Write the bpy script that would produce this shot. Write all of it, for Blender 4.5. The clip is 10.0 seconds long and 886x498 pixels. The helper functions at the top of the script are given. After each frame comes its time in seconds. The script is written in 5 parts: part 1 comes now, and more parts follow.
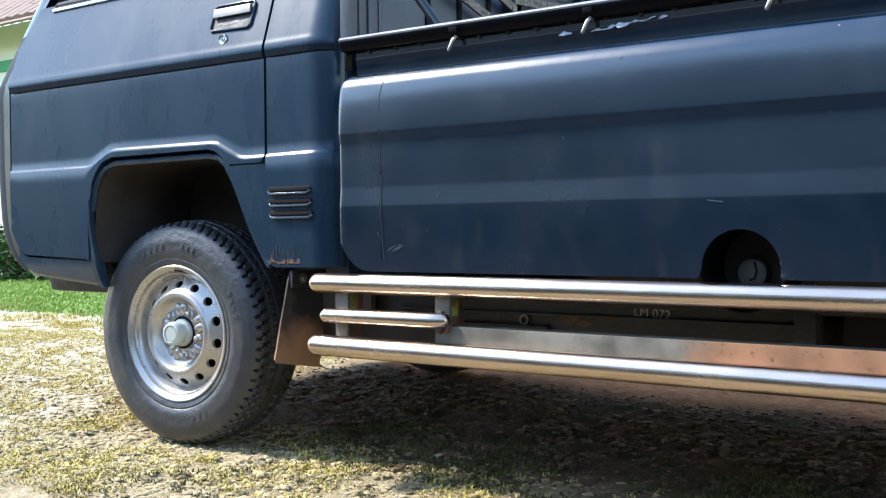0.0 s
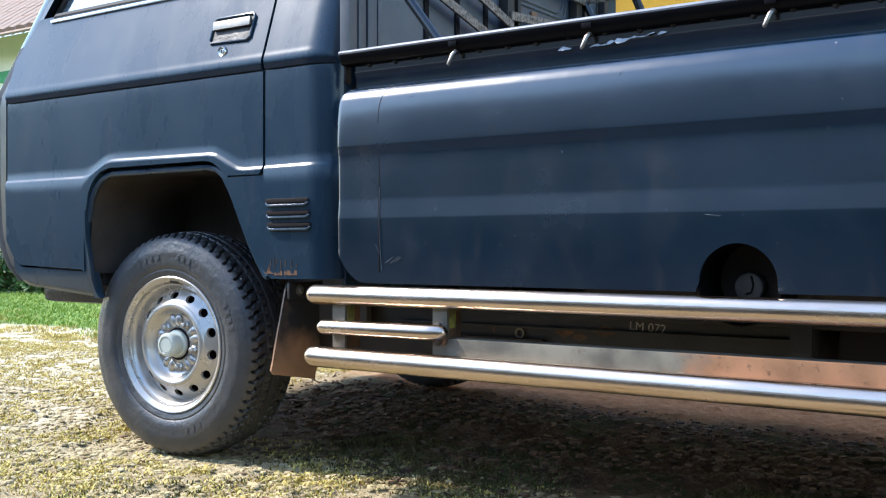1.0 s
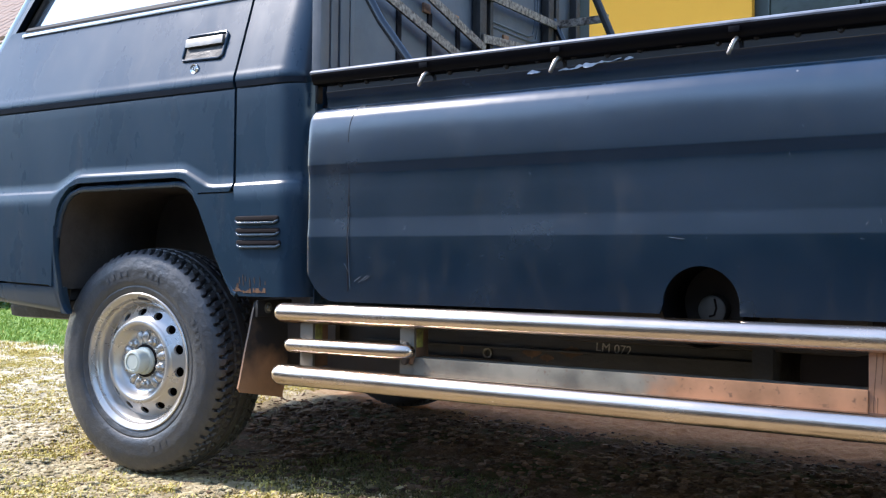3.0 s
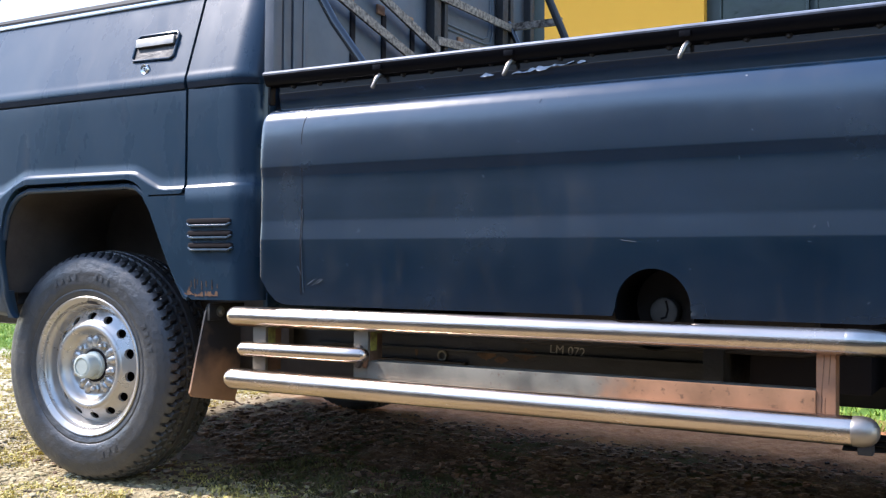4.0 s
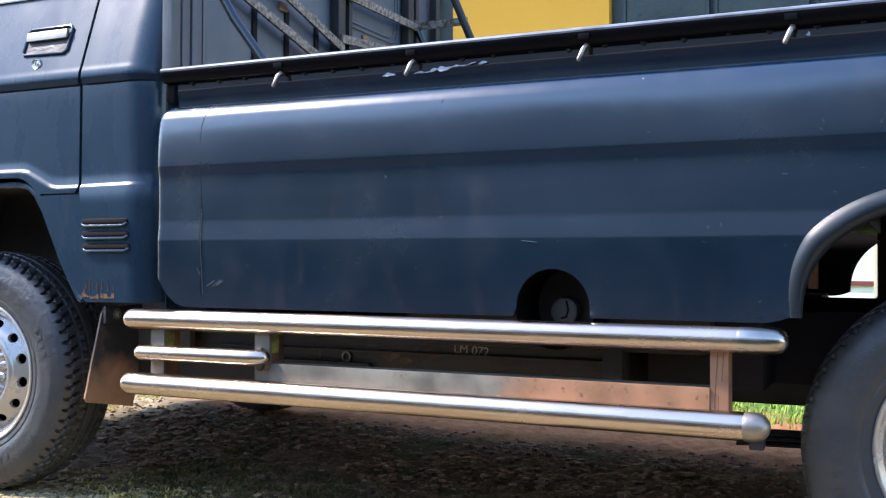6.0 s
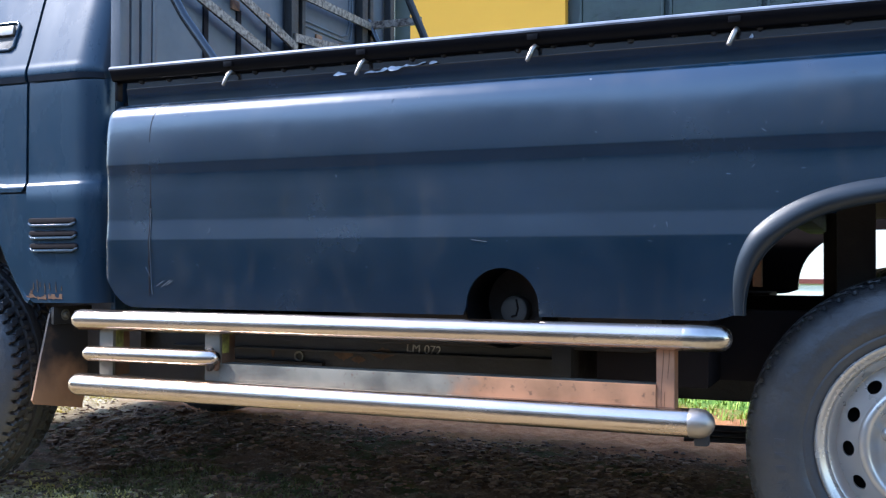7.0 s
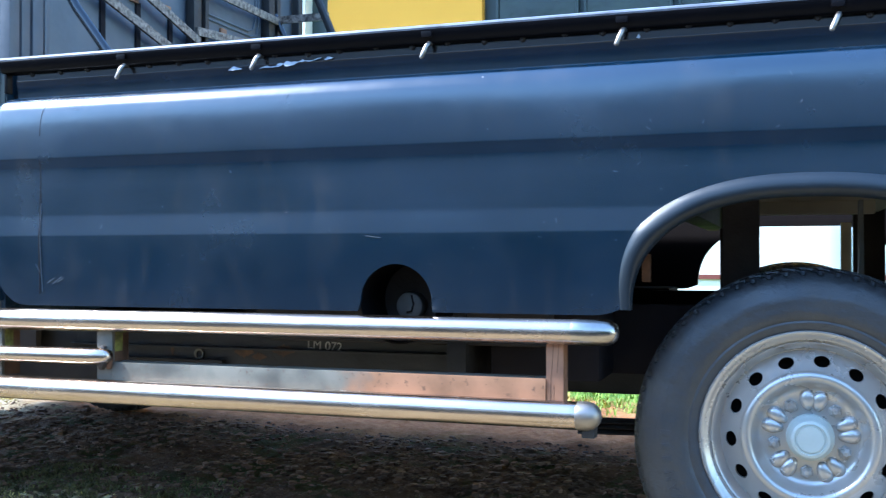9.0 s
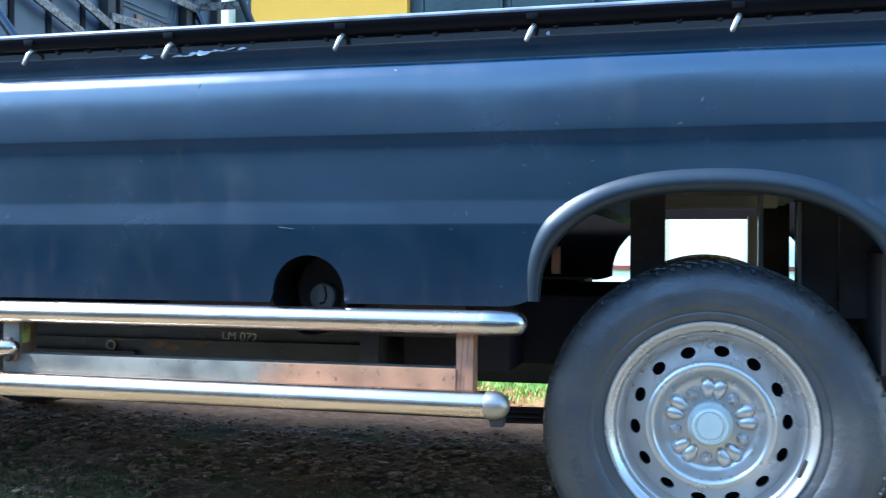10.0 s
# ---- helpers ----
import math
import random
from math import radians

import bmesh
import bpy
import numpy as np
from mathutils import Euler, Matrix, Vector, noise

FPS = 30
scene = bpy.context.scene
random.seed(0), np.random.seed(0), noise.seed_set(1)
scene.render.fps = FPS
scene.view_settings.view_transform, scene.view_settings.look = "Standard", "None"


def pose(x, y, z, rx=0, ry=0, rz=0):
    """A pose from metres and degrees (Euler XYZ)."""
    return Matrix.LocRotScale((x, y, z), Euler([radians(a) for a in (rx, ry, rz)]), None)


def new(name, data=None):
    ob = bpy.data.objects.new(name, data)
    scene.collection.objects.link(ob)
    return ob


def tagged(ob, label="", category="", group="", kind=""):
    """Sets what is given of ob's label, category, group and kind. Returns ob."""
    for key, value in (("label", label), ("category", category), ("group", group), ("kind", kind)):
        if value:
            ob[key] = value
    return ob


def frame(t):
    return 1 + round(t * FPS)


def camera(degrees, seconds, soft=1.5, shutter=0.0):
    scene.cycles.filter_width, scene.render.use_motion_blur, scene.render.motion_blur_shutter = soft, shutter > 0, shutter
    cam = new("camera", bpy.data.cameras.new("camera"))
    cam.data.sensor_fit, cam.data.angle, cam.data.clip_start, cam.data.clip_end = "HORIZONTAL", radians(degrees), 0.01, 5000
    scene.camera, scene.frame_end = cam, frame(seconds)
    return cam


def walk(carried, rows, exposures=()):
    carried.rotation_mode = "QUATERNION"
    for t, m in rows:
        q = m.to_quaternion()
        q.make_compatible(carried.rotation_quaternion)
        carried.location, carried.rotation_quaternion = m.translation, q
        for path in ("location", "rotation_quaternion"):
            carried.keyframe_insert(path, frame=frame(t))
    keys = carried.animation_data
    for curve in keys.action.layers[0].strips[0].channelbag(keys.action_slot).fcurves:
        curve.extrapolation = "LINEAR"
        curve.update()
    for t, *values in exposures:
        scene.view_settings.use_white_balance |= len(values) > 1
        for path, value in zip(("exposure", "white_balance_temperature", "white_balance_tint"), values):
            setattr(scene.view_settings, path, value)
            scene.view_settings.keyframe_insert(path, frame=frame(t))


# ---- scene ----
# camera: seconds, x, y, z, pitch, roll, yaw
cam = camera(47.44, 10.0, 1.15, 0.5)
ROWS = [
    (0.0, 2.256, -1.921, 0.602, -1.30, 0.61, 34.67),
    (0.5, 2.246, -1.933, 0.594, -0.72, 0.42, 34.24),
    (1.0, 2.245, -1.941, 0.593, -0.36, 0.12, 34.04),
    (1.5, 2.250, -1.947, 0.592, -0.02, -0.16, 34.03),
    (2.0, 2.255, -1.949, 0.593, 0.35, -0.40, 33.96),
    (3.5, 2.265, -1.942, 0.592, 0.95, -0.53, 31.40),
    (4.0, 2.266, -1.938, 0.596, 0.87, -0.45, 30.11),
    (4.5, 2.269, -1.932, 0.597, 0.86, -0.40, 28.85),
    (5.0, 2.272, -1.929, 0.598, 0.83, -0.30, 27.59),
    (5.5, 2.273, -1.924, 0.602, 0.77, -0.27, 26.31),
    (7.0, 2.299, -1.919, 0.603, 0.71, -0.08, 22.84),
    (7.5, 2.310, -1.914, 0.606, 0.62, -0.08, 21.78),
    (8.0, 2.325, -1.903, 0.604, 0.68, -0.08, 20.92),
    (8.5, 2.339, -1.900, 0.602, 0.69, -0.04, 19.99),
    (9.0, 2.357, -1.904, 0.602, 0.52, 0.01, 18.60),
    (9.5, 2.370, -1.910, 0.604, 0.24, -0.02, 16.50),
    (10.0, 2.391, -1.914, 0.606, -0.06, -0.25, 14.50),
]
EXPOSURES = [(0.0, 1.84, 5900, 10), (2.0, 1.72, 5950, 13), (5.5, 1.92, 5950, 18), (7.5, 2.06, 5280, 13), (8.5, 2.24, 5150, 10), (10.0, 2.41, 4800, 4)]
walk(cam, [(t, pose(x, y, z, 90 + pitch, roll, yaw)) for t, x, y, z, pitch, roll, yaw in ROWS], EXPOSURES)

# ---- light ----
SUN_TO = Vector((0.90, 0.34, -1.0)).normalized()
sun = new("sun", bpy.data.lights.new("sun", "SUN"))
sun.data.energy, sun.data.angle, sun.data.color = 2.6, radians(4.0), (1.0, 0.91, 0.78)
sun.rotation_euler = SUN_TO.to_track_quat("-Z", "Y").to_euler()
world = bpy.data.worlds.new("world")
scene.world = world
world.use_nodes = True
wn = world.node_tree
sky = wn.nodes.new("ShaderNodeTexSky")
sky.sky_type, sky.sun_disc = "NISHITA", False
sky.sun_elevation = math.asin(-SUN_TO.z)
sky.sun_rotation = math.atan2(-SUN_TO.x, -SUN_TO.y)
sky.air_density, sky.dust_density, sky.ozone_density = 1.5, 0.5, 2.4
wn.nodes["Background"].inputs["Strength"].default_value = 0.15
wn.links.new(sky.outputs[0], wn.nodes["Background"].inputs["Color"])

# ---- materials ----


def mat(name, colour, rough=0.5, metal=0.0, spec=0.5, second=None, scale=8.0, amount=0.5, bump=0.0, bump_scale=40.0,
        rough_vary=0.0, streaks=None, specks=None, speck_scale=60.0, speck_size=0.06, coat=0.0, coat_rough=0.28, stretch=(1, 1, 1), detail=6.0, bump_dist=0.01):
    """A principled material: two colours mixed by noise, light specks, uneven gloss and fine relief, in metres."""
    m = bpy.data.materials.new(name)
    m.use_nodes = True
    n, l = m.node_tree.nodes, m.node_tree.links
    b = n["Principled BSDF"]
    b.inputs["Roughness"].default_value, b.inputs["Metallic"].default_value = rough, metal
    b.inputs["Specular IOR Level"].default_value = spec
    b.inputs["Coat Weight"].default_value, b.inputs["Coat Roughness"].default_value = coat, coat_rough
    b.inputs["Base Color"].default_value = (*colour, 1)
    co = n.new("ShaderNodeTexCoord")
    mp = n.new("ShaderNodeMapping")
    mp.inputs["Scale"].default_value = stretch
    l.new(co.outputs["Object"], mp.inputs["Vector"])
    out = None

    def noise_at(s, d=detail, r=0.6):
        t = n.new("ShaderNodeTexNoise")
        t.inputs["Scale"].default_value, t.inputs["Detail"].default_value, t.inputs["Roughness"].default_value = s, d, r
        l.new(mp.outputs[0], t.inputs["Vector"])
        return t.outputs["Fac"]

    def ramp(v, lo, hi, a=0.0, c=1.0):
        r = n.new("ShaderNodeMapRange")
        r.inputs["From Min"].default_value, r.inputs["From Max"].default_value = lo, hi
        r.inputs["To Min"].default_value, r.inputs["To Max"].default_value = a, c
        l.new(v, r.inputs["Value"])
        return r.outputs["Result"]

    def mix(fac, a, c):
        x = n.new("ShaderNodeMix")
        x.data_type = "RGBA"
        l.new(fac, x.inputs["Factor"])
        for s, v in ((6, a), (7, c)):
            if isinstance(v, tuple):
                x.inputs[s].default_value = (*v, 1)
            else:
                l.new(v, x.inputs[s])
        return x.outputs[2]
    if second:
        out = mix(ramp(noise_at(scale), 0.5 - 0.22 / max(amount, 0.05) * 0.5, 0.5 + 0.22, 0, amount * 2 if amount < 0.5 else 1), colour, second)
    if streaks:
        sm = n.new("ShaderNodeMapping")
        sm.inputs["Scale"].default_value = (17, 17, 5.0)
        l.new(co.outputs["Object"], sm.inputs["Vector"])
        st = n.new("ShaderNodeTexNoise")
        st.inputs["Scale"].default_value, st.inputs["Detail"].default_value, st.inputs["Roughness"].default_value = 1.0, 7.0, 0.7
        l.new(sm.outputs[0], st.inputs["Vector"])
        both = n.new("ShaderNodeMath")
        both.operation = "MULTIPLY"
        l.new(ramp(st.outputs["Fac"], 0.50, 0.78), both.inputs[0])
        l.new(ramp(noise_at(3.1), 0.42, 0.68), both.inputs[1])
        out = mix(both.outputs[0], out if out else colour, streaks)
    if specks:
        v = n.new("ShaderNodeTexVoronoi")
        v.inputs["Scale"].default_value = speck_scale
        l.new(mp.outputs[0], v.inputs["Vector"])
        near = ramp(v.outputs["Distance"], speck_size * 0.6, speck_size, 1, 0)
        some = ramp(v.outputs["Color"], 0.76, 0.84)
        mu = n.new("ShaderNodeMath")
        mu.operation = "MULTIPLY"
        l.new(near, mu.inputs[0]), l.new(some, mu.inputs[1])
        out = mix(mu.outputs[0], out if out else colour, specks)
    if out:
        l.new(out, b.inputs["Base Color"])
    if rough_vary:
        l.new(ramp(noise_at(scale * 1.7), 0.3, 0.7, max(rough - rough_vary, 0.02), min(rough + rough_vary, 1)), b.inputs["Roughness"])
    if bump:
        bp = n.new("ShaderNodeBump")
        bp.inputs["Strength"].default_value, bp.inputs["Distance"].default_value = bump, bump_dist
        l.new(noise_at(bump_scale, 8), bp.inputs["Height"])
        l.new(bp.outputs[0], b.inputs["Normal"])
    return m


PAINT = mat("satin_blue_black_paint", (0.0008, 0.0072, 0.0168), 0.22, 0.0, 0.75, (0.0016, 0.0105, 0.025), 4.0, 0.4, 0.05, 7.0, 0.07, (0.036, 0.034, 0.034),
            (0.15, 0.145, 0.14), 30.0, 0.085, 0.6, 0.20)
SEAM = mat("dark_crease", (0.008, 0.013, 0.022), 0.7, 0.0, 0.15, (0.014, 0.018, 0.026), 20.0, 0.4)
PAINT_CAB = mat("dusty_cab_paint", (0.008, 0.023, 0.041), 0.28, 0.0, 0.35, (0.018, 0.036, 0.057), 2.2, 0.5, 0.015, 5.0, 0.06, (0.055, 0.058, 0.066),
                (0.34, 0.35, 0.36), 30.0, 0.045, 0.06, 0.2, (1.6, 1.6, 0.7))
GLOSS = mat("glossy_black_paint", (0.008, 0.009, 0.011), 0.10, 0.0, 0.6, (0.014, 0.014, 0.016), 9.0, 0.5, 0.03, 30.0, 0.04)
BLACK = mat("black_steel", (0.017, 0.016, 0.016), 0.5, 0.0, 0.4, (0.030, 0.024, 0.019), 12.0, 0.4, 0.25, 60.0, 0.12)
MATT = mat("black_rail_paint", (0.003, 0.003, 0.004), 0.35, 0.0, 0.07, (0.006, 0.005, 0.006), 15.0, 0.4)
SATIN = mat("satin_arch_trim", (0.003, 0.007, 0.012), 0.42, 0.0, 0.45, (0.006, 0.011, 0.017), 6.0, 0.5, 0.05, 30.0, 0.06)
BEAD = mat("pale_rail_highlight", (0.26, 0.28, 0.33), 0.4, 0.0, 0.5, (0.07, 0.07, 0.08), 40.0, 0.5, stretch=(0.3, 1, 1))
HEADPAINT = mat("dusty_headboard_paint", (0.062, 0.070, 0.084), 0.45, 0.0, 0.4, (0.115, 0.124, 0.140), 5.0, 0.5, 0.1, 30.0, 0.08, None, (0.4, 0.4, 0.4), 30.0, 0.05)
UNDER = mat("underbody_black", (0.020, 0.017, 0.016), 0.7, 0.0, 0.35, (0.055, 0.040, 0.029), 7.0, 0.4, 0.3, 50.0, 0.1)
RUBBER = mat("tyre_rubber", (0.023, 0.027, 0.034), 0.42, 0.0, 0.6, (0.056, 0.052, 0.048), 9.0, 0.5, 0.35, 45.0, 0.12)
SEAL = mat("rubber_seal", (0.010, 0.010, 0.011), 0.6, 0.0, 0.4, (0.02, 0.02, 0.02), 30.0, 0.4)
SILVER = mat("silver_wheel_paint", (0.49, 0.465, 0.43), 0.28, 0.6, 0.5, (0.41, 0.375, 0.335), 5.0, 0.4, 0.02, 20.0, 0.03)
CAP = mat("hub_cap_paint", (0.52, 0.55, 0.50), 0.45, 0.2, 0.5, (0.42, 0.45, 0.40), 25.0, 0.4, 0.05, 60.0, 0.05)
CHROME = mat("stainless_tube", (0.60, 0.495, 0.405), 0.23, 1.0, 0.5, (0.46, 0.355, 0.28), 14.0, 0.4, 0.10, 30.0, 0.07, stretch=(0.25, 1, 1))
POLISH = mat("scuffed_stainless", (0.50, 0.45, 0.395), 0.22, 1.0, 0.5, (0.30, 0.26, 0.22), 20.0, 0.4, 0.05, 30.0, 0.04)
DULL = mat("dull_stainless", (0.34, 0.295, 0.245), 0.42, 0.9, 0.5, (0.26, 0.23, 0.20), 20.0, 0.5, 0.1, 40.0, 0.08)
PLATE = mat("stainless_plate", (0.17, 0.155, 0.122), 0.5, 0.3, 0.5, (0.12, 0.108, 0.085), 10.0, 0.5, 0.1, 40.0, 0.1)
COPPER = mat("rust_stained_plate", (0.41, 0.205, 0.100), 0.42, 0.15, 0.5, (0.25, 0.13, 0.08), 12.0, 0.6, 0.12, 50.0, 0.1)
RUST = mat("rusty_flat_bar", (0.060, 0.042, 0.031), 0.6, 0.1, 0.4, (0.46, 0.37, 0.29), 75.0, 0.8, 0.4, 90.0, 0.15)
BRIGHT = mat("bright_metal", (0.75, 0.75, 0.74), 0.22, 0.9, 0.5, (0.6, 0.58, 0.55), 30.0, 0.4)
LIGHT_PLASTIC = mat("pale_plastic", (0.13, 0.122, 0.11), 0.5, 0.0, 0.4, (0.075, 0.07, 0.062), 30.0, 0.4)
# near-black for gaps, slots and fillers, with their shade in the colour
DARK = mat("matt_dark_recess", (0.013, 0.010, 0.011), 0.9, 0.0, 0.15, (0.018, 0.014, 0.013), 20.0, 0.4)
FILLER_SHADE = mat("filler_shade_black", (0.003, 0.003, 0.003), 0.95, 0.0, 0.05, (0.006, 0.005, 0.005), 20.0, 0.4)
SCUFF_SHEEN = mat("scuff_and_sheen_paint", (0.14, 0.15, 0.16), 0.6, 0.0, 0.4, (0.08, 0.09, 0.10), 60.0, 0.5)
REFLECTION = mat("pale_reflection", (0.52, 0.53, 0.56), 0.5, 0.0, 0.5, (0.24, 0.25, 0.28), 60.0, 0.4)
OLD_RUST = mat("old_rust_stain", (0.17, 0.095, 0.05), 0.8, 0.0, 0.3, (0.03, 0.02, 0.014), 30.0, 0.5)
CHALK = mat("chalk_writing", (0.55, 0.50, 0.42), 0.9, 0.0, 0.2, (0.22, 0.2, 0.17), 60.0, 0.5)
BROWN_RUST = mat("brown_rust", (0.17, 0.085, 0.042), 0.8, 0.0, 0.3, (0.05, 0.028, 0.018), 18.0, 0.5, 0.3, 60.0)
LINER = mat("dusty_arch_liner", (0.085, 0.072, 0.064), 0.8, 0.0, 0.3, (0.045, 0.037, 0.033), 6.0, 0.5, 0.3, 30.0, 0.1)
CAP_RUST = mat("orange_rust", (0.36, 0.19, 0.10), 0.8, 0.0, 0.3, (0.20, 0.10, 0.06), 40.0, 0.5, 0.3, 60.0)
TAINT = mat("yellowed_weld_paint", (0.30, 0.28, 0.055), 0.7, 0.0, 0.3, (0.05, 0.035, 0.02), 40.0, 0.6, 0.2, 60.0)
YELLOW = mat("yellow_wall_paint", (0.88, 0.42, 0.045), 0.75, 0.0, 0.3, (0.82, 0.37, 0.04), 1.3, 0.4, 0.08, 30.0)
WHITE = mat("white_wall_paint", (0.86, 0.82, 0.73), 0.75, 0.0, 0.3, (0.78, 0.75, 0.66), 1.5, 0.4, 0.08, 30.0)
GREEN_TRIM = mat("green_wall_band", (0.05, 0.30, 0.13), 0.6, 0.0, 0.4, (0.04, 0.24, 0.10), 4.0, 0.4)
MAROON = mat("maroon_band", (0.20, 0.05, 0.035), 0.6, 0.0, 0.4, (0.14, 0.04, 0.03), 6.0, 0.4)
CREAM = mat("cream_post", (0.60, 0.52, 0.36), 0.7, 0.0, 0.3, (0.5, 0.42, 0.3), 6.0, 0.4)
FRAME_GREEN = mat("dark_green_frame", (0.020, 0.030, 0.028), 0.5, 0.0, 0.5, (0.03, 0.04, 0.036), 6.0, 0.4)
TILE = mat("clay_roof_tile", (0.30, 0.20, 0.15), 0.85, 0.0, 0.2, (0.20, 0.16, 0.13), 3.0, 0.5, 0.2, 20.0)
HEDGE = mat("dark_hedge", (0.022, 0.036, 0.018), 0.8, 0.0, 0.2, (0.050, 0.070, 0.036), 1.5, 0.5, 0.8, 6.0, bump_dist=0.1)
WALL_BROWN = mat("grey_plaster_wall", (0.45, 0.425, 0.445), 0.85, 0.0, 0.2, (0.38, 0.36, 0.375), 0.8, 0.5, 0.1, 12.0)


GLASS = mat("mirrored_window_film", (0.55, 0.58, 0.60), 0.06, 0.75, 0.6, (0.5, 0.53, 0.55), 3.0, 0.4)
PANE = mat("dark_window_pane", (0.008, 0.012, 0.012), 0.06, 0.0, 0.32, (0.022, 0.034, 0.024), 3.0, 0.5, 0.35, 7.0)


def ground_material():
    m = bpy.data.materials.new("packed_dirt_with_moss")
    m.use_nodes = True
    n, l = m.node_tree.nodes, m.node_tree.links
    b = n["Principled BSDF"]
    b.inputs["Roughness"].default_value, b.inputs["Specular IOR Level"].default_value = 0.9, 0.25
    geo = n.new("ShaderNodeNewGeometry")

    def tex(s, d=8.0, r=0.65):
        t = n.new("ShaderNodeTexNoise")
        t.inputs["Scale"].default_value, t.inputs["Detail"].default_value, t.inputs["Roughness"].default_value = s, d, r
        l.new(geo.outputs["Position"], t.inputs["Vector"])
        return t.outputs["Fac"]

    def ramp(v, lo, hi, a=0.0, c=1.0):
        r = n.new("ShaderNodeMapRange")
        r.inputs["From Min"].default_value, r.inputs["From Max"].default_value = lo, hi
        r.inputs["To Min"].default_value, r.inputs["To Max"].default_value = a, c
        l.new(v, r.inputs["Value"])
        return r.outputs["Result"]

    def mix(fac, a, c):
        x = n.new("ShaderNodeMix")
        x.data_type = "RGBA"
        l.new(fac, x.inputs["Factor"])
        for s, v in ((6, a), (7, c)):
            if isinstance(v, tuple):
                x.inputs[s].default_value = (*v, 1)
            else:
                l.new(v, x.inputs[s])
        return x.outputs[2]
    sep = n.new("ShaderNodeSeparateXYZ")
    l.new(geo.outputs["Position"], sep.inputs[0])
    # dirt, kept dark: part of the truck's shade is in its colour
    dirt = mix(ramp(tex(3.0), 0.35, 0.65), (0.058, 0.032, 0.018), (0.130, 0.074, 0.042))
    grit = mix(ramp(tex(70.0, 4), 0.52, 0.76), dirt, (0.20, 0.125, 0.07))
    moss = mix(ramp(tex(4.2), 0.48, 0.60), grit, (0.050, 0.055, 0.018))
    lit_strip_edge = n.new("ShaderNodeMath")
    lit_strip_edge.operation = "ADD"
    l.new(sep.outputs["Y"], lit_strip_edge.inputs[0])
    l.new(ramp(tex(3.5), 0.2, 0.8, -0.12, 0.12), lit_strip_edge.inputs[1])
    # clay made bright and warm to paint the sunlit strip past the truck
    clay = mix(ramp(tex(26.0), 0.35, 0.68), (0.38, 0.150, 0.055), (0.56, 0.265, 0.115))
    moss = mix(ramp(lit_strip_edge.outputs[0], 1.22, 1.5), moss, clay)
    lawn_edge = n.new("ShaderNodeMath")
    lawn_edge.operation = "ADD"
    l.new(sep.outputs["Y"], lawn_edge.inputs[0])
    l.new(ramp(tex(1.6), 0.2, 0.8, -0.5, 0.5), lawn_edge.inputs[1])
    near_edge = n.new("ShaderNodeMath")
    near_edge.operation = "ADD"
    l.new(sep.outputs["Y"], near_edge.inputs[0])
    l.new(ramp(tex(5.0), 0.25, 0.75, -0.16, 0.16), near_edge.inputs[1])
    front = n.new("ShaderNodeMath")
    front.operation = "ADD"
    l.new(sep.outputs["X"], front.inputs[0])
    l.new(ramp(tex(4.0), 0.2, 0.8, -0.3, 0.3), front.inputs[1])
    # where sand replaces dirt; follows the sunlit ground and paints the shadow's soft edge
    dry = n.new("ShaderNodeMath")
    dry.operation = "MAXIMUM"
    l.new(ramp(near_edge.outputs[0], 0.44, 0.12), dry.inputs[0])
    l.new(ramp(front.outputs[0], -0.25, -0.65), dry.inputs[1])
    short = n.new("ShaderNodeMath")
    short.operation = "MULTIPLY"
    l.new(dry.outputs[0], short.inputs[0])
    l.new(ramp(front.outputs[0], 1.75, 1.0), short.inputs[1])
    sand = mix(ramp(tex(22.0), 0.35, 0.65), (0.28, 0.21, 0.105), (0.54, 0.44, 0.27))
    # paler sand ahead of the truck, with sun glare put into its colour
    pale = mix(ramp(tex(14.0), 0.38, 0.66), (0.42, 0.35, 0.22), (0.74, 0.66, 0.49))
    sand = mix(ramp(front.outputs[0], -0.35, -0.75), sand, pale)
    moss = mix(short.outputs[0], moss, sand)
    lawn = mix(ramp(lawn_edge.outputs[0], 2.05, 2.35), moss, (0.12, 0.22, 0.03))
    # unseen ground round the camera, coloured dark to dim the paint's reflections
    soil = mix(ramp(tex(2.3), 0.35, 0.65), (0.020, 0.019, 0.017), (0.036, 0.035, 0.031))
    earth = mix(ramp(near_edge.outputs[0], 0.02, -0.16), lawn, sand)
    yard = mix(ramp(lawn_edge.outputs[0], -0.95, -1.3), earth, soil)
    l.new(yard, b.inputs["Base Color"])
    bp = n.new("ShaderNodeBump")
    bp.inputs["Strength"].default_value, bp.inputs["Distance"].default_value = 0.9, 0.025
    l.new(tex(45.0, 10, 0.7), bp.inputs["Height"])
    l.new(bp.outputs[0], b.inputs["Normal"])
    return m


DIRT = ground_material()


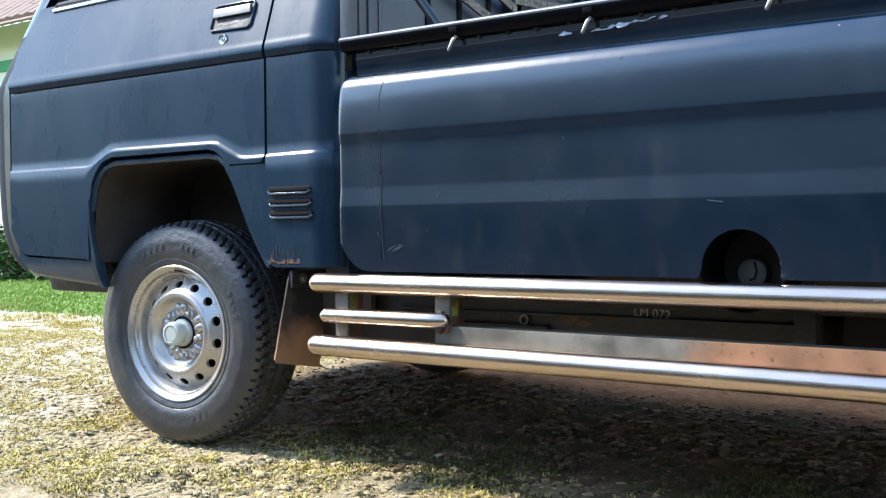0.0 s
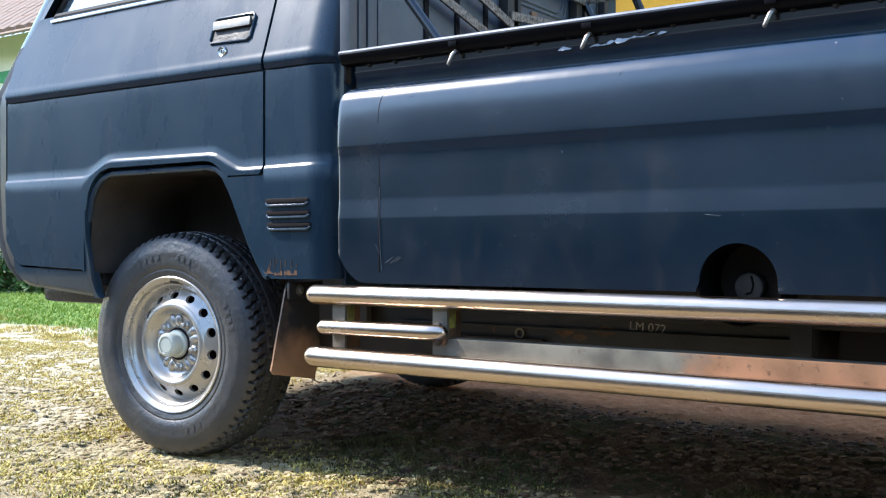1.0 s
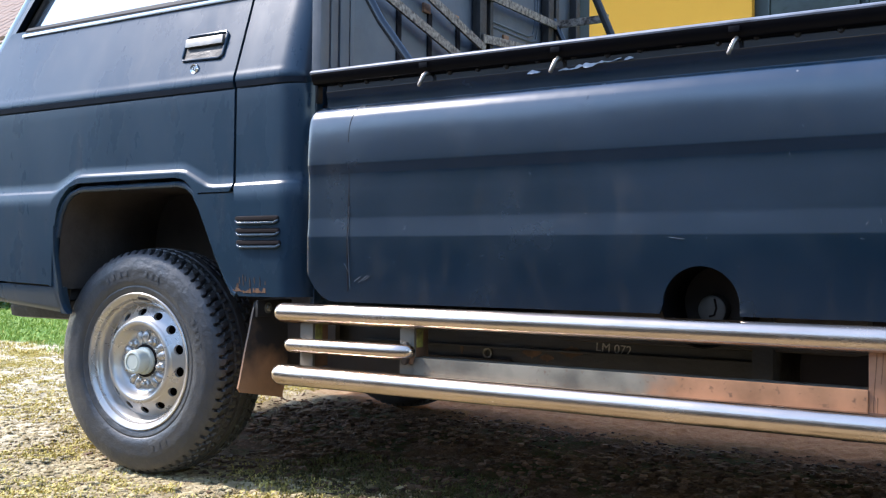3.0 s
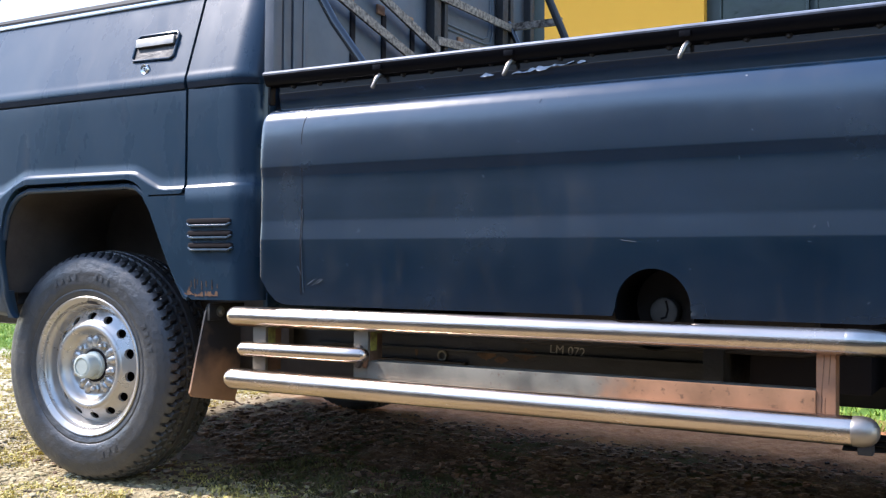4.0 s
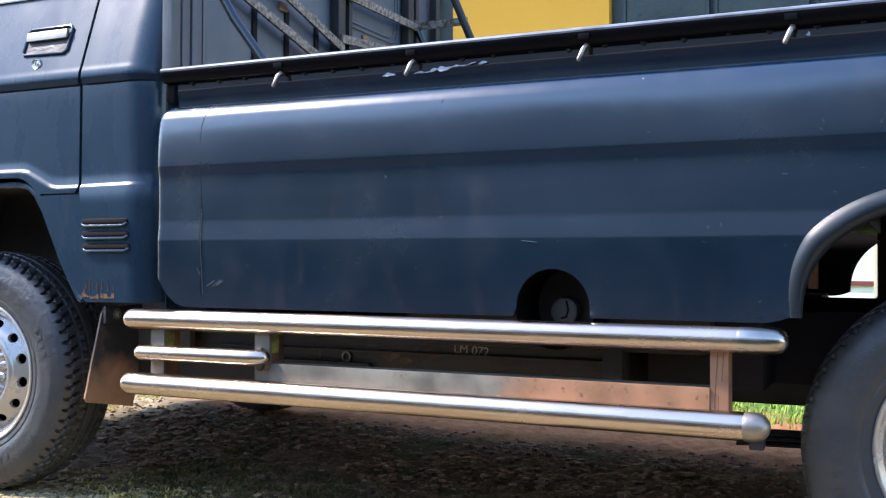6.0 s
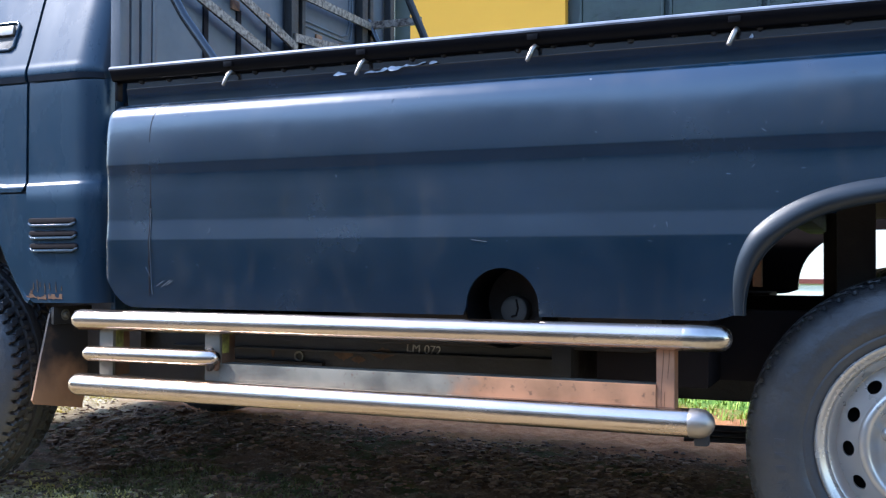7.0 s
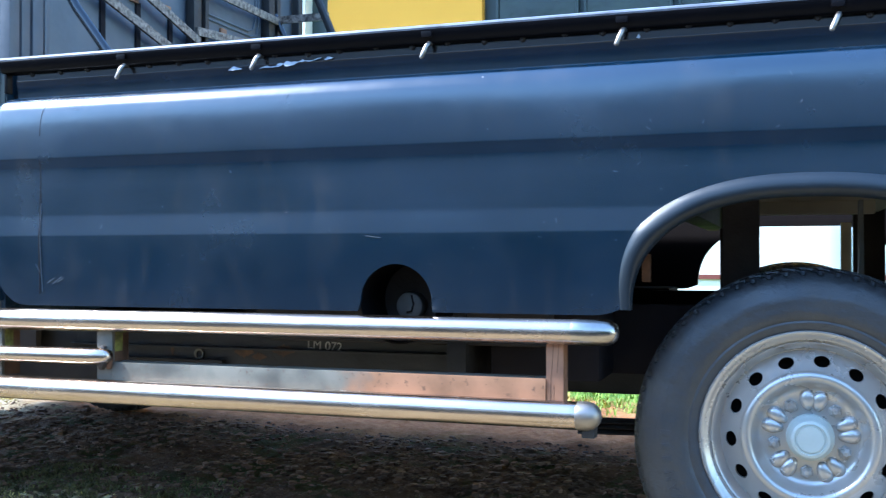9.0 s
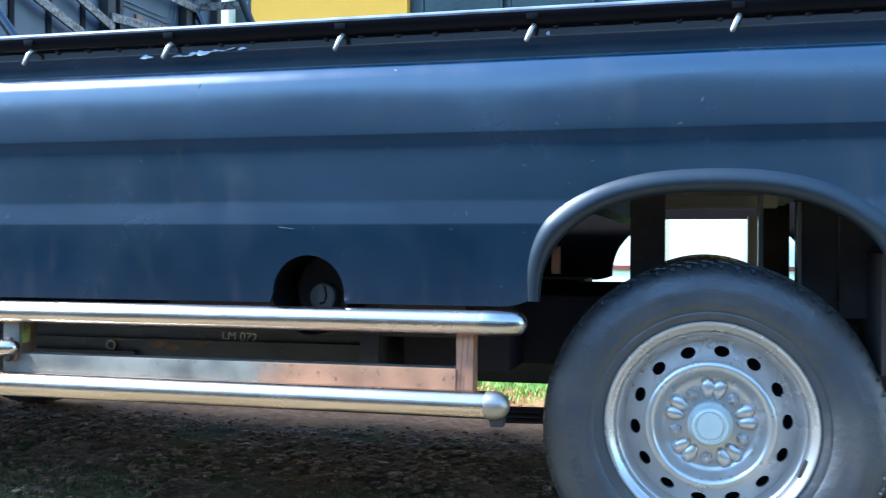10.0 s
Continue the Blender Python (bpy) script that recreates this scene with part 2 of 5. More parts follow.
def flap_material():
    """Black rubber with dried mud splashed up from its lower edge."""
    m = bpy.data.materials.new("muddy_mudflap_rubber")
    m.use_nodes = True
    n, l = m.node_tree.nodes, m.node_tree.links
    b = n["Principled BSDF"]
    b.inputs["Roughness"].default_value = 0.75
    co = n.new("ShaderNodeTexCoord")
    sep = n.new("ShaderNodeSeparateXYZ")
    l.new(co.outputs["Object"], sep.inputs[0])
    t = n.new("ShaderNodeTexNoise")
    t.inputs["Scale"].default_value, t.inputs["Detail"].default_value = 11.0, 8.0
    l.new(co.outputs["Object"], t.inputs["Vector"])
    add = n.new("ShaderNodeMath")
    add.operation = "MULTIPLY_ADD"
    l.new(t.outputs["Fac"], add.inputs[0])
    add.inputs[1].default_value = -0.28
    l.new(sep.outputs["Z"], add.inputs[2])
    r = n.new("ShaderNodeMapRange")
    r.inputs["From Min"].default_value, r.inputs["From Max"].default_value = 0.13, 0.25
    l.new(add.outputs[0], r.inputs["Value"])
    x = n.new("ShaderNodeMix")
    x.data_type = "RGBA"
    x.inputs[6].default_value, x.inputs[7].default_value = (0.30, 0.155, 0.075, 1), (0.017, 0.015, 0.015, 1)
    l.new(r.outputs[0], x.inputs["Factor"])
    l.new(x.outputs[2], b.inputs["Base Color"])
    return m


FLAP = flap_material()


def plate_material():
    """Dull grey steel with cloudy patches that turns rust-pink towards one end."""
    m = bpy.data.materials.new("two_tone_steel_plate")
    m.use_nodes = True
    n, l = m.node_tree.nodes, m.node_tree.links
    b = n["Principled BSDF"]
    b.inputs["Roughness"].default_value, b.inputs["Metallic"].default_value = 0.48, 0.25
    co, sep = n.new("ShaderNodeTexCoord"), n.new("ShaderNodeSeparateXYZ")
    l.new(co.outputs["Object"], sep.inputs[0])

    def cloud(scale, lo, hi):
        t, r = n.new("ShaderNodeTexNoise"), n.new("ShaderNodeMapRange")
        t.inputs["Scale"].default_value, t.inputs["Detail"].default_value = scale, 6.0
        r.inputs["From Min"].default_value, r.inputs["From Max"].default_value = lo, hi
        l.new(co.outputs["Object"], t.inputs["Vector"])
        l.new(t.outputs["Fac"], r.inputs["Value"])
        return r.outputs["Result"]

    def blend(fac, a, c):
        x = n.new("ShaderNodeMix")
        x.data_type = "RGBA"
        l.new(fac, x.inputs["Factor"])
        for s, v in ((6, a), (7, c)):
            if isinstance(v, tuple):
                x.inputs[s].default_value = (*v, 1)
            else:
                l.new(v, x.inputs[s])
        return x.outputs[2]
    grey = blend(cloud(9.0, 0.38, 0.62), (0.095, 0.088, 0.070), (0.23, 0.208, 0.160))
    pink = blend(cloud(14.0, 0.35, 0.65), (0.25, 0.13, 0.065), (0.43, 0.215, 0.110))
    shift = n.new("ShaderNodeMath")
    shift.operation = "MULTIPLY_ADD"
    shift.inputs[1].default_value = 0.22
    l.new(cloud(11.0, 0.25, 0.75), shift.inputs[0])
    l.new(sep.outputs["X"], shift.inputs[2])
    edge = n.new("ShaderNodeMapRange")
    edge.inputs["From Min"].default_value, edge.inputs["From Max"].default_value = 1.62, 1.72
    l.new(shift.outputs[0], edge.inputs["Value"])
    fine = blend(cloud(90.0, 0.62, 0.78), blend(edge.outputs["Result"], grey, pink), (0.12, 0.070, 0.042))
    l.new(fine, b.inputs["Base Color"])
    bp = n.new("ShaderNodeBump")
    bp.inputs["Strength"].default_value, bp.inputs["Distance"].default_value = 0.15, 0.004
    l.new(cloud(45.0, 0.0, 1.0), bp.inputs["Height"])
    l.new(bp.outputs[0], b.inputs["Normal"])
    return m


TWO_TONE = plate_material()


def vary(name, a, c, rough=0.8):
    """Two colours, one for each piece at random."""
    m = bpy.data.materials.new(name)
    m.use_nodes = True
    n, l = m.node_tree.nodes, m.node_tree.links
    b = n["Principled BSDF"]
    b.inputs["Roughness"].default_value, b.inputs["Specular IOR Level"].default_value = rough, 0.3
    geo = n.new("ShaderNodeNewGeometry")
    x = n.new("ShaderNodeMix")
    x.data_type = "RGBA"
    x.inputs[6].default_value, x.inputs[7].default_value = (*a, 1), (*c, 1)
    l.new(geo.outputs["Random Per Island"], x.inputs["Factor"])
    l.new(x.outputs[2], b.inputs["Base Color"])
    return m


GRAVEL = vary("beige_gravel", (0.22, 0.165, 0.075), (0.47, 0.385, 0.225))
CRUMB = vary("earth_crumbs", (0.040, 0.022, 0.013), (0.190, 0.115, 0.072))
STRAW = vary("dry_leaf_litter", (0.29, 0.225, 0.095), (0.60, 0.49, 0.26))
BLADE = vary("grass_blades", (0.12, 0.24, 0.02), (0.36, 0.44, 0.08), 0.6)
DRY = vary("dry_moss_blades", (0.30, 0.25, 0.055), (0.66, 0.53, 0.17), 0.8)
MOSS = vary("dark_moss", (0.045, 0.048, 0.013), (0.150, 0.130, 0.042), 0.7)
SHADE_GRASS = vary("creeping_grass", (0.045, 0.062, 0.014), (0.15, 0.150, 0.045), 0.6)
LEAF = vary("bush_leaves", (0.025, 0.06, 0.015), (0.09, 0.16, 0.04), 0.5)

# ---- mesh helpers ----


def finish(bm, name, angle=35):
    me = bpy.data.meshes.new(name)
    bm.normal_update()
    for f in bm.faces:
        f.smooth = True
    bm.to_mesh(me)
    bm.free()
    me.set_sharp_from_angle(angle=radians(angle))
    return me


def part(name, bm, material, parent, label="", angle=35):
    me = finish(bm, name, angle) if isinstance(bm, bmesh.types.BMesh) else bm
    if not me.materials:
        me.materials.append(material)
    ob = new(name, me)
    ob.parent = parent
    return tagged(ob, label)


def thing(name, label, category, at=(0, 0, 0), group="", kind=""):
    ob = new(name)
    ob.location = at
    return tagged(ob, label, category, group, kind)


def box(bm, lo, hi, bevel=0.0, turn=None):
    lo, hi = Vector(lo), Vector(hi)
    r = bmesh.ops.create_cube(bm, size=1.0)
    vs = r["verts"]
    c, s = (lo + hi) / 2, hi - lo
    for v in vs:
        v.co = Vector((v.co.x * s.x, v.co.y * s.y, v.co.z * s.z))
    if bevel:
        es = {e for v in vs for e in v.link_edges}
        out = bmesh.ops.bevel(bm, geom=list(es), offset=bevel, segments=2, affect="EDGES", profile=0.7)
        vs = list({v for f in out["faces"] for v in f.verts} | {v for v in vs if v.is_valid})
    for v in vs:
        v.co = (turn @ v.co if turn else v.co) + c
    return bm


def boxed(lo, hi, bevel=0.0, turn=None):
    return box(bmesh.new(), lo, hi, bevel, turn)


def tube(path, radius, sides=16, bm=None, dome=0.0, closed=False, flat=None):
    """A round bar along a path; dome rounds its ends; flat=(a, b) gives an oval or flat section."""
    bm = bm or bmesh.new()
    pts = [Vector(p) for p in path]
    rad = [radius] * len(pts)
    if dome:
        def ends(a, b):
            d = (a - b).normalized()
            return [(a + d * radius * dome * math.sin(k), radius * math.cos(k)) for k in (0.45, 0.85, 1.2, 1.5)]
        e0, e1 = ends(pts[0], pts[1]), ends(pts[-1], pts[-2])
        pts = [p for p, _ in reversed(e0)] + pts + [p for p, _ in e1]
        rad = [r for _, r in reversed(e0)] + rad + [r for _, r in e1]
    rings = []
    up = None
    n = len(pts)
    for i, p in enumerate(pts):
        a = pts[(i - 1) % n] if closed or i else pts[0]
        b = pts[(i + 1) % n] if closed or i < n - 1 else pts[-1]
        d = (b - a).normalized()
        if up is None:
            up = Vector((0, 0, 1)) if abs(d.z) < 0.9 else Vector((0, 1, 0))
        side = d.cross(up).normalized()
        up = side.cross(d).normalized()
        fa, fb = flat if flat else (1, 1)
        ring = []
        for k in range(sides):
            g = 2 * math.pi * k / sides
            ring.append(bm.verts.new(p + side * math.cos(g) * rad[i] * fa + up * math.sin(g) * rad[i] * fb))
        rings.append(ring)
    m = n if closed else n - 1
    for i in range(m):
        a, b = rings[i], rings[(i + 1) % n]
        for k in range(sides):
            bm.faces.new((a[k], a[(k + 1) % sides], b[(k + 1) % sides], b[k]))
    if not closed:
        bm.faces.new(rings[0][::-1]), bm.faces.new(rings[-1])
    bmesh.ops.recalc_face_normals(bm, faces=bm.faces)
    return bm


def lathe(profile, steps, bm=None, closed=False):
    """Turns (radius, depth) about the y axis; depth runs along +y."""
    bm = bm or bmesh.new()
    rings = []
    for k in range(steps):
        g = 2 * math.pi * k / steps
        rings.append([bm.verts.new((r * math.cos(g), d, r * math.sin(g))) for r, d in profile])
    m = len(profile) if closed else len(profile) - 1
    for k in range(steps):
        a, b = rings[k], rings[(k + 1) % steps]
        for i in range(m):
            j = (i + 1) % len(profile)
            bm.faces.new((a[i], a[j], b[j], b[i]))
    bmesh.ops.remove_doubles(bm, verts=bm.verts, dist=1e-6)
    bmesh.ops.recalc_face_normals(bm, faces=bm.faces)
    return bm


def sheet(columns, bm=None, thick=0.0):
    """A skin through columns of points; thick gives it a second side along +y."""
    bm = bm or bmesh.new()
    vs = [[bm.verts.new(p) for p in c] for c in columns]
    for a, b in zip(vs, vs[1:]):
        for i in range(len(a) - 1):
            bm.faces.new((a[i], b[i], b[i + 1], a[i + 1]))
    bmesh.ops.remove_doubles(bm, verts=bm.verts, dist=2e-5)
    if thick:
        old = list(bm.faces)
        r = bmesh.ops.extrude_face_region(bm, geom=old)
        for v in r["geom"]:
            if isinstance(v, bmesh.types.BMVert):
                v.co.y += thick
    bmesh.ops.recalc_face_normals(bm, faces=bm.faces)
    return bm


def mirrored(bm, middle):
    """The same mesh on the other side of the plane y = middle."""
    c = bm.copy()
    for v in c.verts:
        v.co.y = 2 * middle - v.co.y
    bmesh.ops.reverse_faces(c, faces=c.faces)
    return c


def curve(table):
    """A smooth-ish function through (input, output) rows."""
    xs, ys = [r[0] for r in table], [r[1] for r in table]
    return lambda v: float(np.interp(v, xs, ys))


def steps(a, b, n):
    return [a + (b - a) * i / n for i in range(n + 1)]

# ---- the pickup truck ----
MID = 0.715                       # the truck's middle line
HUB_F, HUB_R = (0.0, 0.0, 0.305), (2.404, 0.025, 0.277)
truck = thing("pickup_truck", "dark blue-black cab-over pickup truck parked on packed dirt", "pickup truck")

# -- load bed side --
bed_y = curve([(0.5, -0.1128), (0.506, -0.1135), (0.515, -0.1142), (0.535, -0.1153), (0.6, -0.1171), (0.64, -0.1179), (0.651, -0.1180), (0.653, -0.1178), (0.69, -0.1143), (0.693, -0.1141), (0.72, -0.1136), (0.78, -0.1129),
               (0.795, -0.1134), (0.804, -0.1149), (0.812, -0.1161), (0.8165, -0.1171), (0.818, -0.1173), (0.83, -0.1174), (0.86, -0.1170), (0.885, -0.1158), (0.9017, -0.1144), (0.9143, -0.1127), (0.926, -0.1102), (0.9352, -0.1064),
               (0.9428, -0.1018), (0.9486, -0.0965), (0.9536, -0.0898), (0.957, -0.0820), (0.9595, -0.0730), (0.9612, -0.0610), (0.962, -0.0500)])
ARCH_X, ARCH_Z = 2.404, 0.508


def arch_at(a, half, high):
    """A point of the squared-off wheel arch at the angle a."""
    c, q = math.cos(a), math.sin(a)
    return (ARCH_X - half * math.copysign(abs(c) ** 0.833, c), ARCH_Z + high * math.copysign(abs(q) ** 0.833, q))


def bed_bottom(x):
    z = 0.500
    d = abs(x - ARCH_X) / 0.312
    if d < 1:
        z = max(z, ARCH_Z + 0.212 * (1 - d ** 2.4) ** (1 / 2.4))
    if 2.035 < x < 2.095:
        z = max(z, 0.500 + 0.016 * ((x - 2.035) / 0.060) ** 2)
    d = abs(x - 1.660) / 0.073
    if d < 1:
        z = max(z, 0.518 + 0.073 * math.sqrt(1 - d * d))
    if x < 0.80:
        z = max(z, 0.500 + 0.085 * ((0.80 - x) / 0.095) ** 2.4)
    return z


def bed_columns():
    xs = [0.706, 0.708, 0.712, 0.718, 0.727, 0.738, 0.752, 0.765, 0.780]
    xs += steps(0.80, 1.58, 12) + [1.660 - 0.073 * math.cos(a) for a in steps(0, math.pi, 28)]
    xs += steps(1.75, 2.03, 7) + steps(2.04, 2.09, 5) + [ARCH_X - 0.312 * math.cos(a) for a in steps(0, math.pi, 48)] + steps(2.73, 3.30, 10)
    zs = [0.500, 0.503, 0.507, 0.515, 0.525, 0.54, 0.56, 0.58, 0.60, 0.62, 0.64, 0.648, 0.651, 0.653, 0.657, 0.662, 0.665, 0.668, 0.675, 0.682, 0.686, 0.690, 0.694, 0.698, 0.705, 0.712, 0.72, 0.74, 0.76, 0.78,
          0.788, 0.794, 0.797, 0.800, 0.803, 0.806, 0.809, 0.812, 0.8145, 0.8165, 0.818, 0.820, 0.823, 0.830, 0.84, 0.86, 0.885, 0.8934, 0.9017, 0.9101, 0.9143, 0.9185, 0.9227, 0.926, 0.9294, 0.9327, 0.9361, 0.9394, 0.9428, 0.9453, 0.9478, 0.9503, 0.9528, 0.9545, 0.9561, 0.9578, 0.9591, 0.9603, 0.9612, 0.962]
    cols = []
    for x in sorted(set(round(v, 5) for v in xs)):
        zb = bed_bottom(x)
        inward = 0.022 * (1 - math.sqrt(max(0, 1 - ((0.720 - min(x, 0.720)) / 0.0145) ** 2))) if x < 0.720 else 0.0
        top = 0.962 - 0.048 * max(0, (0.738 - x) / 0.032) ** 2
        col = []
        for z in zs:
            zz = min(max(z, zb), top)
            col.append((x, bed_y(zz) + inward + 0.0025 * noise.noise((x * 2.3, 0, zz * 4)), zz))
        cols.append(col)
    return cols


side = sheet(bed_columns(), thick=0.006)
part("bed_side", mirrored(side, MID), PAINT, truck)
bed_side = part("bed_side", side, PAINT, truck, "dark blue-black pressed bed side panel, scuffed and speckled")
# lip over the wheel, proud of the panel
lip = []
for a in steps(0.004, math.pi - 0.004, 64):
    col = []
    for dr, dy in ((0.037, 0.0012), (0.034, -0.0020), (0.030, -0.0050), (0.025, -0.0075), (0.019, -0.0092), (0.014, -0.0095), (0.009, -0.0085), (0.005, -0.0062), (0.002, -0.0030), (-0.001, 0.002), (-0.003, 0.010), (-0.003, 0.022)):
        wide = 0.45 + 0.55 * min(1.0, max(math.sin(a), 0) / 0.55)
        x, z = arch_at(a, 0.302 + dr * wide, 0.201 + dr * wide)
        grow = min(1.0, 0.10 + max(math.sin(a), 0) / 0.55)
        col.append((x, bed_y(min(max(z, 0.53), 0.79)) + (dy * grow if dy < 0 else dy), z))
    lip.append(col)
part("wheel_arch_lip", sheet(lip), SATIN, truck, "dull dark wheel arch lip", 60)
# seam where the front end piece of the panel is welded on
seam = sheet([[(x + 0.020 * max(0, (z - 0.88) / 0.073) ** 2.5, bed_y(z) - 0.0006, z) for z in steps(0.525, 0.953, 40)] for x in (0.8340, 0.8358)], thick=0.0015)
part("weld_seam", seam, DARK, bed_side)
worn = [(0.8372 + 0.006 * ((0.70 - z) / 0.17) ** 2, bed_y(z) - 0.0012, z) for z in steps(0.53, 0.72, 16)]
part("worn_edge", tube(worn, 0.0006, 5), SCUFF_SHEEN, bed_side)
# glossy recess, rail and hooks along the top edge
for far in (False, True):
    flip = (lambda b: mirrored(b, MID)) if far else (lambda b: b)
    strip = [[(x, y, z) for y, z in ((-0.0500, 0.998), (-0.0490, 1.036))] for x in steps(0.715, 3.30, 30)]
    part("recess_strip", flip(sheet(strip, thick=0.006)), GLOSS, truck, "glossy black recessed strip" if not far else "")
    part("recess_fillet", flip(sheet([[(x, y, z) for y, z in ((-0.0450, 0.945), (-0.0465, 0.972), (-0.0485, 0.988), (-0.0510, 0.998), (-0.0530, 1.0015), (-0.0495, 1.003))] for x in steps(0.715, 3.30, 40)], thick=0.004)), PAINT, truck)
    face = [(-0.034, 1.047), (-0.070, 1.047), (-0.074, 1.043), (-0.0735, 1.038), (-0.066, 1.021), (-0.063, 1.019), (-0.034, 1.019)]
    part("top_rail", flip(sheet([[(x, y, z) for y, z in face] for x in (0.685, 3.32)])), MATT, truck)
    # both beads are pale: the rail's top highlight is put into their colour
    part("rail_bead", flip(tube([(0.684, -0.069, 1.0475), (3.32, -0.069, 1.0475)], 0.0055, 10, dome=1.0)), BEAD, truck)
    part("rail_bead", flip(tube([(0.684, -0.048, 1.0525), (3.32, -0.048, 1.0525)], 0.0055, 10, dome=1.0)), SCUFF_SHEEN, truck)
    part("rail_end", flip(boxed((0.688, -0.060, 0.975), (0.694, -0.040, 1.02), 0.002)), MATT, truck)
HOOKS = [1.004, 1.331, 1.701, 2.076, 2.441, 2.81, 3.18]
for far in (False, True):
    for x in HOOKS:
        h = tube([(x + 0.010, -0.056, 1.019), (x + 0.009, -0.066, 1.018), (x + 0.006, -0.073, 1.011), (x - 0.003, -0.076, 0.990)], 0.0046, 10, dome=0.8)
        part("rope_hook", mirrored(h, MID) if far else h, DULL, truck, "short bare metal tarpaulin hook" if not far else "")
        if not far:
            part("hook_pad", boxed((x - 0.004, -0.077, 1.028), (x + 0.018, -0.073, 1.040), 0.002), MATT, truck)
# domed bolts under the rail
bolt = finish(lathe([(0.0, -0.006), (0.003, -0.0055), (0.0055, -0.003), (0.0065, 0.0), (0.0065, 0.004)], 12), "bolt")
random.seed(4)
for i in range(34):
    ob = part("bolt", bolt, BLACK, truck)
    ob.location = (0.76 + i * 0.0755 + random.uniform(-0.006, 0.006), -0.0505, 1.019 + random.uniform(-0.003, 0.003))
# pale patches under the rail, painted in place of a bright reflection
random.seed(11)
for x0, x1, z in ((1.262, 1.292, 0.996), (1.335, 1.475, 1.000), (1.482, 1.500, 1.004), (2.106, 2.113, 1.004)):
    n = max(3, int((x1 - x0) / 0.006))
    cols = []
    for i in range(n + 1):
        x = x0 + (x1 - x0) * i / n
        w = 0.0042 * math.sin(math.pi * (0.08 + 0.84 * i / n)) * random.uniform(0.15, 1.4)
        m = z + 0.0015 * math.sin(i * 0.9) + 0.012 * (i / n - 0.5) * (x1 - x0) / 0.14
        cols.append([(x, -0.0535 - 1.1 * w, m - w), (x, -0.0535, m + w)])
    part("reflection_patch", sheet(cols, thick=0.0012), REFLECTION, bed_side, "ragged pale patch painted as a bright reflection")
# scratches on the panel
random.seed(5)
for x, z, dx, dz in ((0.855, 0.548, 0.020, 0.012), (0.868, 0.546, 0.024, 0.016), (0.880, 0.549, 0.018, 0.011), (0.838, 0.57, -0.012, 0.02), (1.60, 0.645, 0.030, -0.004),
                     (1.12, 0.905, 0.012, -0.008), (1.128, 0.862, 0.003, 0.012), (1.24, 0.86, 0.002, 0.014), (1.22, 0.83, 0.006, -0.006), (1.30, 0.78, 0.004, -0.006), (0.99, 0.665, 0.004, 0.001)):
    path = [(x + dx * k, bed_y(z + dz * k) - 0.0008, z + dz * k) for k in (0, 0.5, 1)]
    part("scratch", tube(path, 0.0004, 5), SCUFF_SHEEN, bed_side)
for _ in range(75):
    x, z = random.uniform(0.80, 2.95), random.uniform(0.53, 0.93)
    if z < bed_bottom(x) + 0.03 or 0.79 < z < 0.82:
        continue
    g, l = random.uniform(0, 3.14), random.uniform(0.002, 0.009)
    path = [(x + l * k * math.cos(g), bed_y(z + l * k * math.sin(g)) - 0.0009 + 0.0025 * noise.noise((x * 2.3, 0, z * 4)), z + l * k * math.sin(g)) for k in (0, 0.5, 1)]
    part("scratch", tube(path, random.uniform(0.0002, 0.00035), 5), SCUFF_SHEEN, bed_side)

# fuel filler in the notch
# recess and tunnel are near-black: the hole's shade is in their colour
part("filler_recess", sheet([[(1.58, 0.03, z), (1.74, 0.03, z)] for z in (0.49, 0.60)], thick=0.01), FILLER_SHADE, truck)
part("filler_tunnel", lathe([(0.078, -0.100), (0.076, 0.035), (0.079, 0.035), (0.081, -0.098)], 32, closed=True), FILLER_SHADE, truck).location = (1.660, 0, 0.518)
cap = part("fuel_cap", lathe([(0.0, -0.012), (0.022, -0.012), (0.027, -0.009), (0.029, 0.0), (0.029, 0.022), (0.024, 0.03)], 28), LIGHT_PLASTIC, truck, "pale grey round fuel cap")
cap.location = (1.648, 0.0, 0.506)
part("cap_grip", tube([(0.006, -0.013, 0.022), (0.010, -0.013, 0.004), (0.006, -0.013, -0.010), (-0.004, -0.013, -0.013)], 0.0022, 6), DARK, cap)

# bed floor, beams, far and end walls
part("bed_floor", boxed((0.72, -0.035, 0.760), (3.30, 1.465, 0.785), 0.003), UNDER, truck)
for x in (0.90, 1.35, 1.80, 2.16, 2.70, 3.0):
    part("floor_beam", boxed((x - 0.03, 0.0, 0.690), (x + 0.03, 1.43, 0.760), 0.006), UNDER, truck)
part("tailgate", boxed((3.30, -0.09, 0.52), (3.335, 2 * MID + 0.09, 1.02), 0.008), PAINT, truck)
for x0, x1, y in ((2.243, 2.314, 0.21), (2.580, 2.645, 0.21), (2.18, 2.27, 1.23), (2.550, 2.636, 1.23)):
    part("bed_bracket", boxed((x0, y - 0.008, 0.43), (x1, y + 0.012, 0.745), 0.004), UNDER, truck)
part("bed_stay", boxed((2.517, 1.20, 0.45), (2.545, 1.24, 0.704), 0.003), CREAM, truck)
part("bracket_edge", boxed((2.497, 0.195, 0.44), (2.506, 0.225, 0.715), 0.002), PLATE, truck)
part("bracket_edge", boxed((2.571, 0.195, 0.44), (2.579, 0.225, 0.700), 0.002), PLATE, truck)
# dark sheets added inside the far bed side, in place of its shade
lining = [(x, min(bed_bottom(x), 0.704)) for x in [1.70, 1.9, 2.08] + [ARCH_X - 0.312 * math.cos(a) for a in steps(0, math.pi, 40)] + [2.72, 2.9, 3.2]]
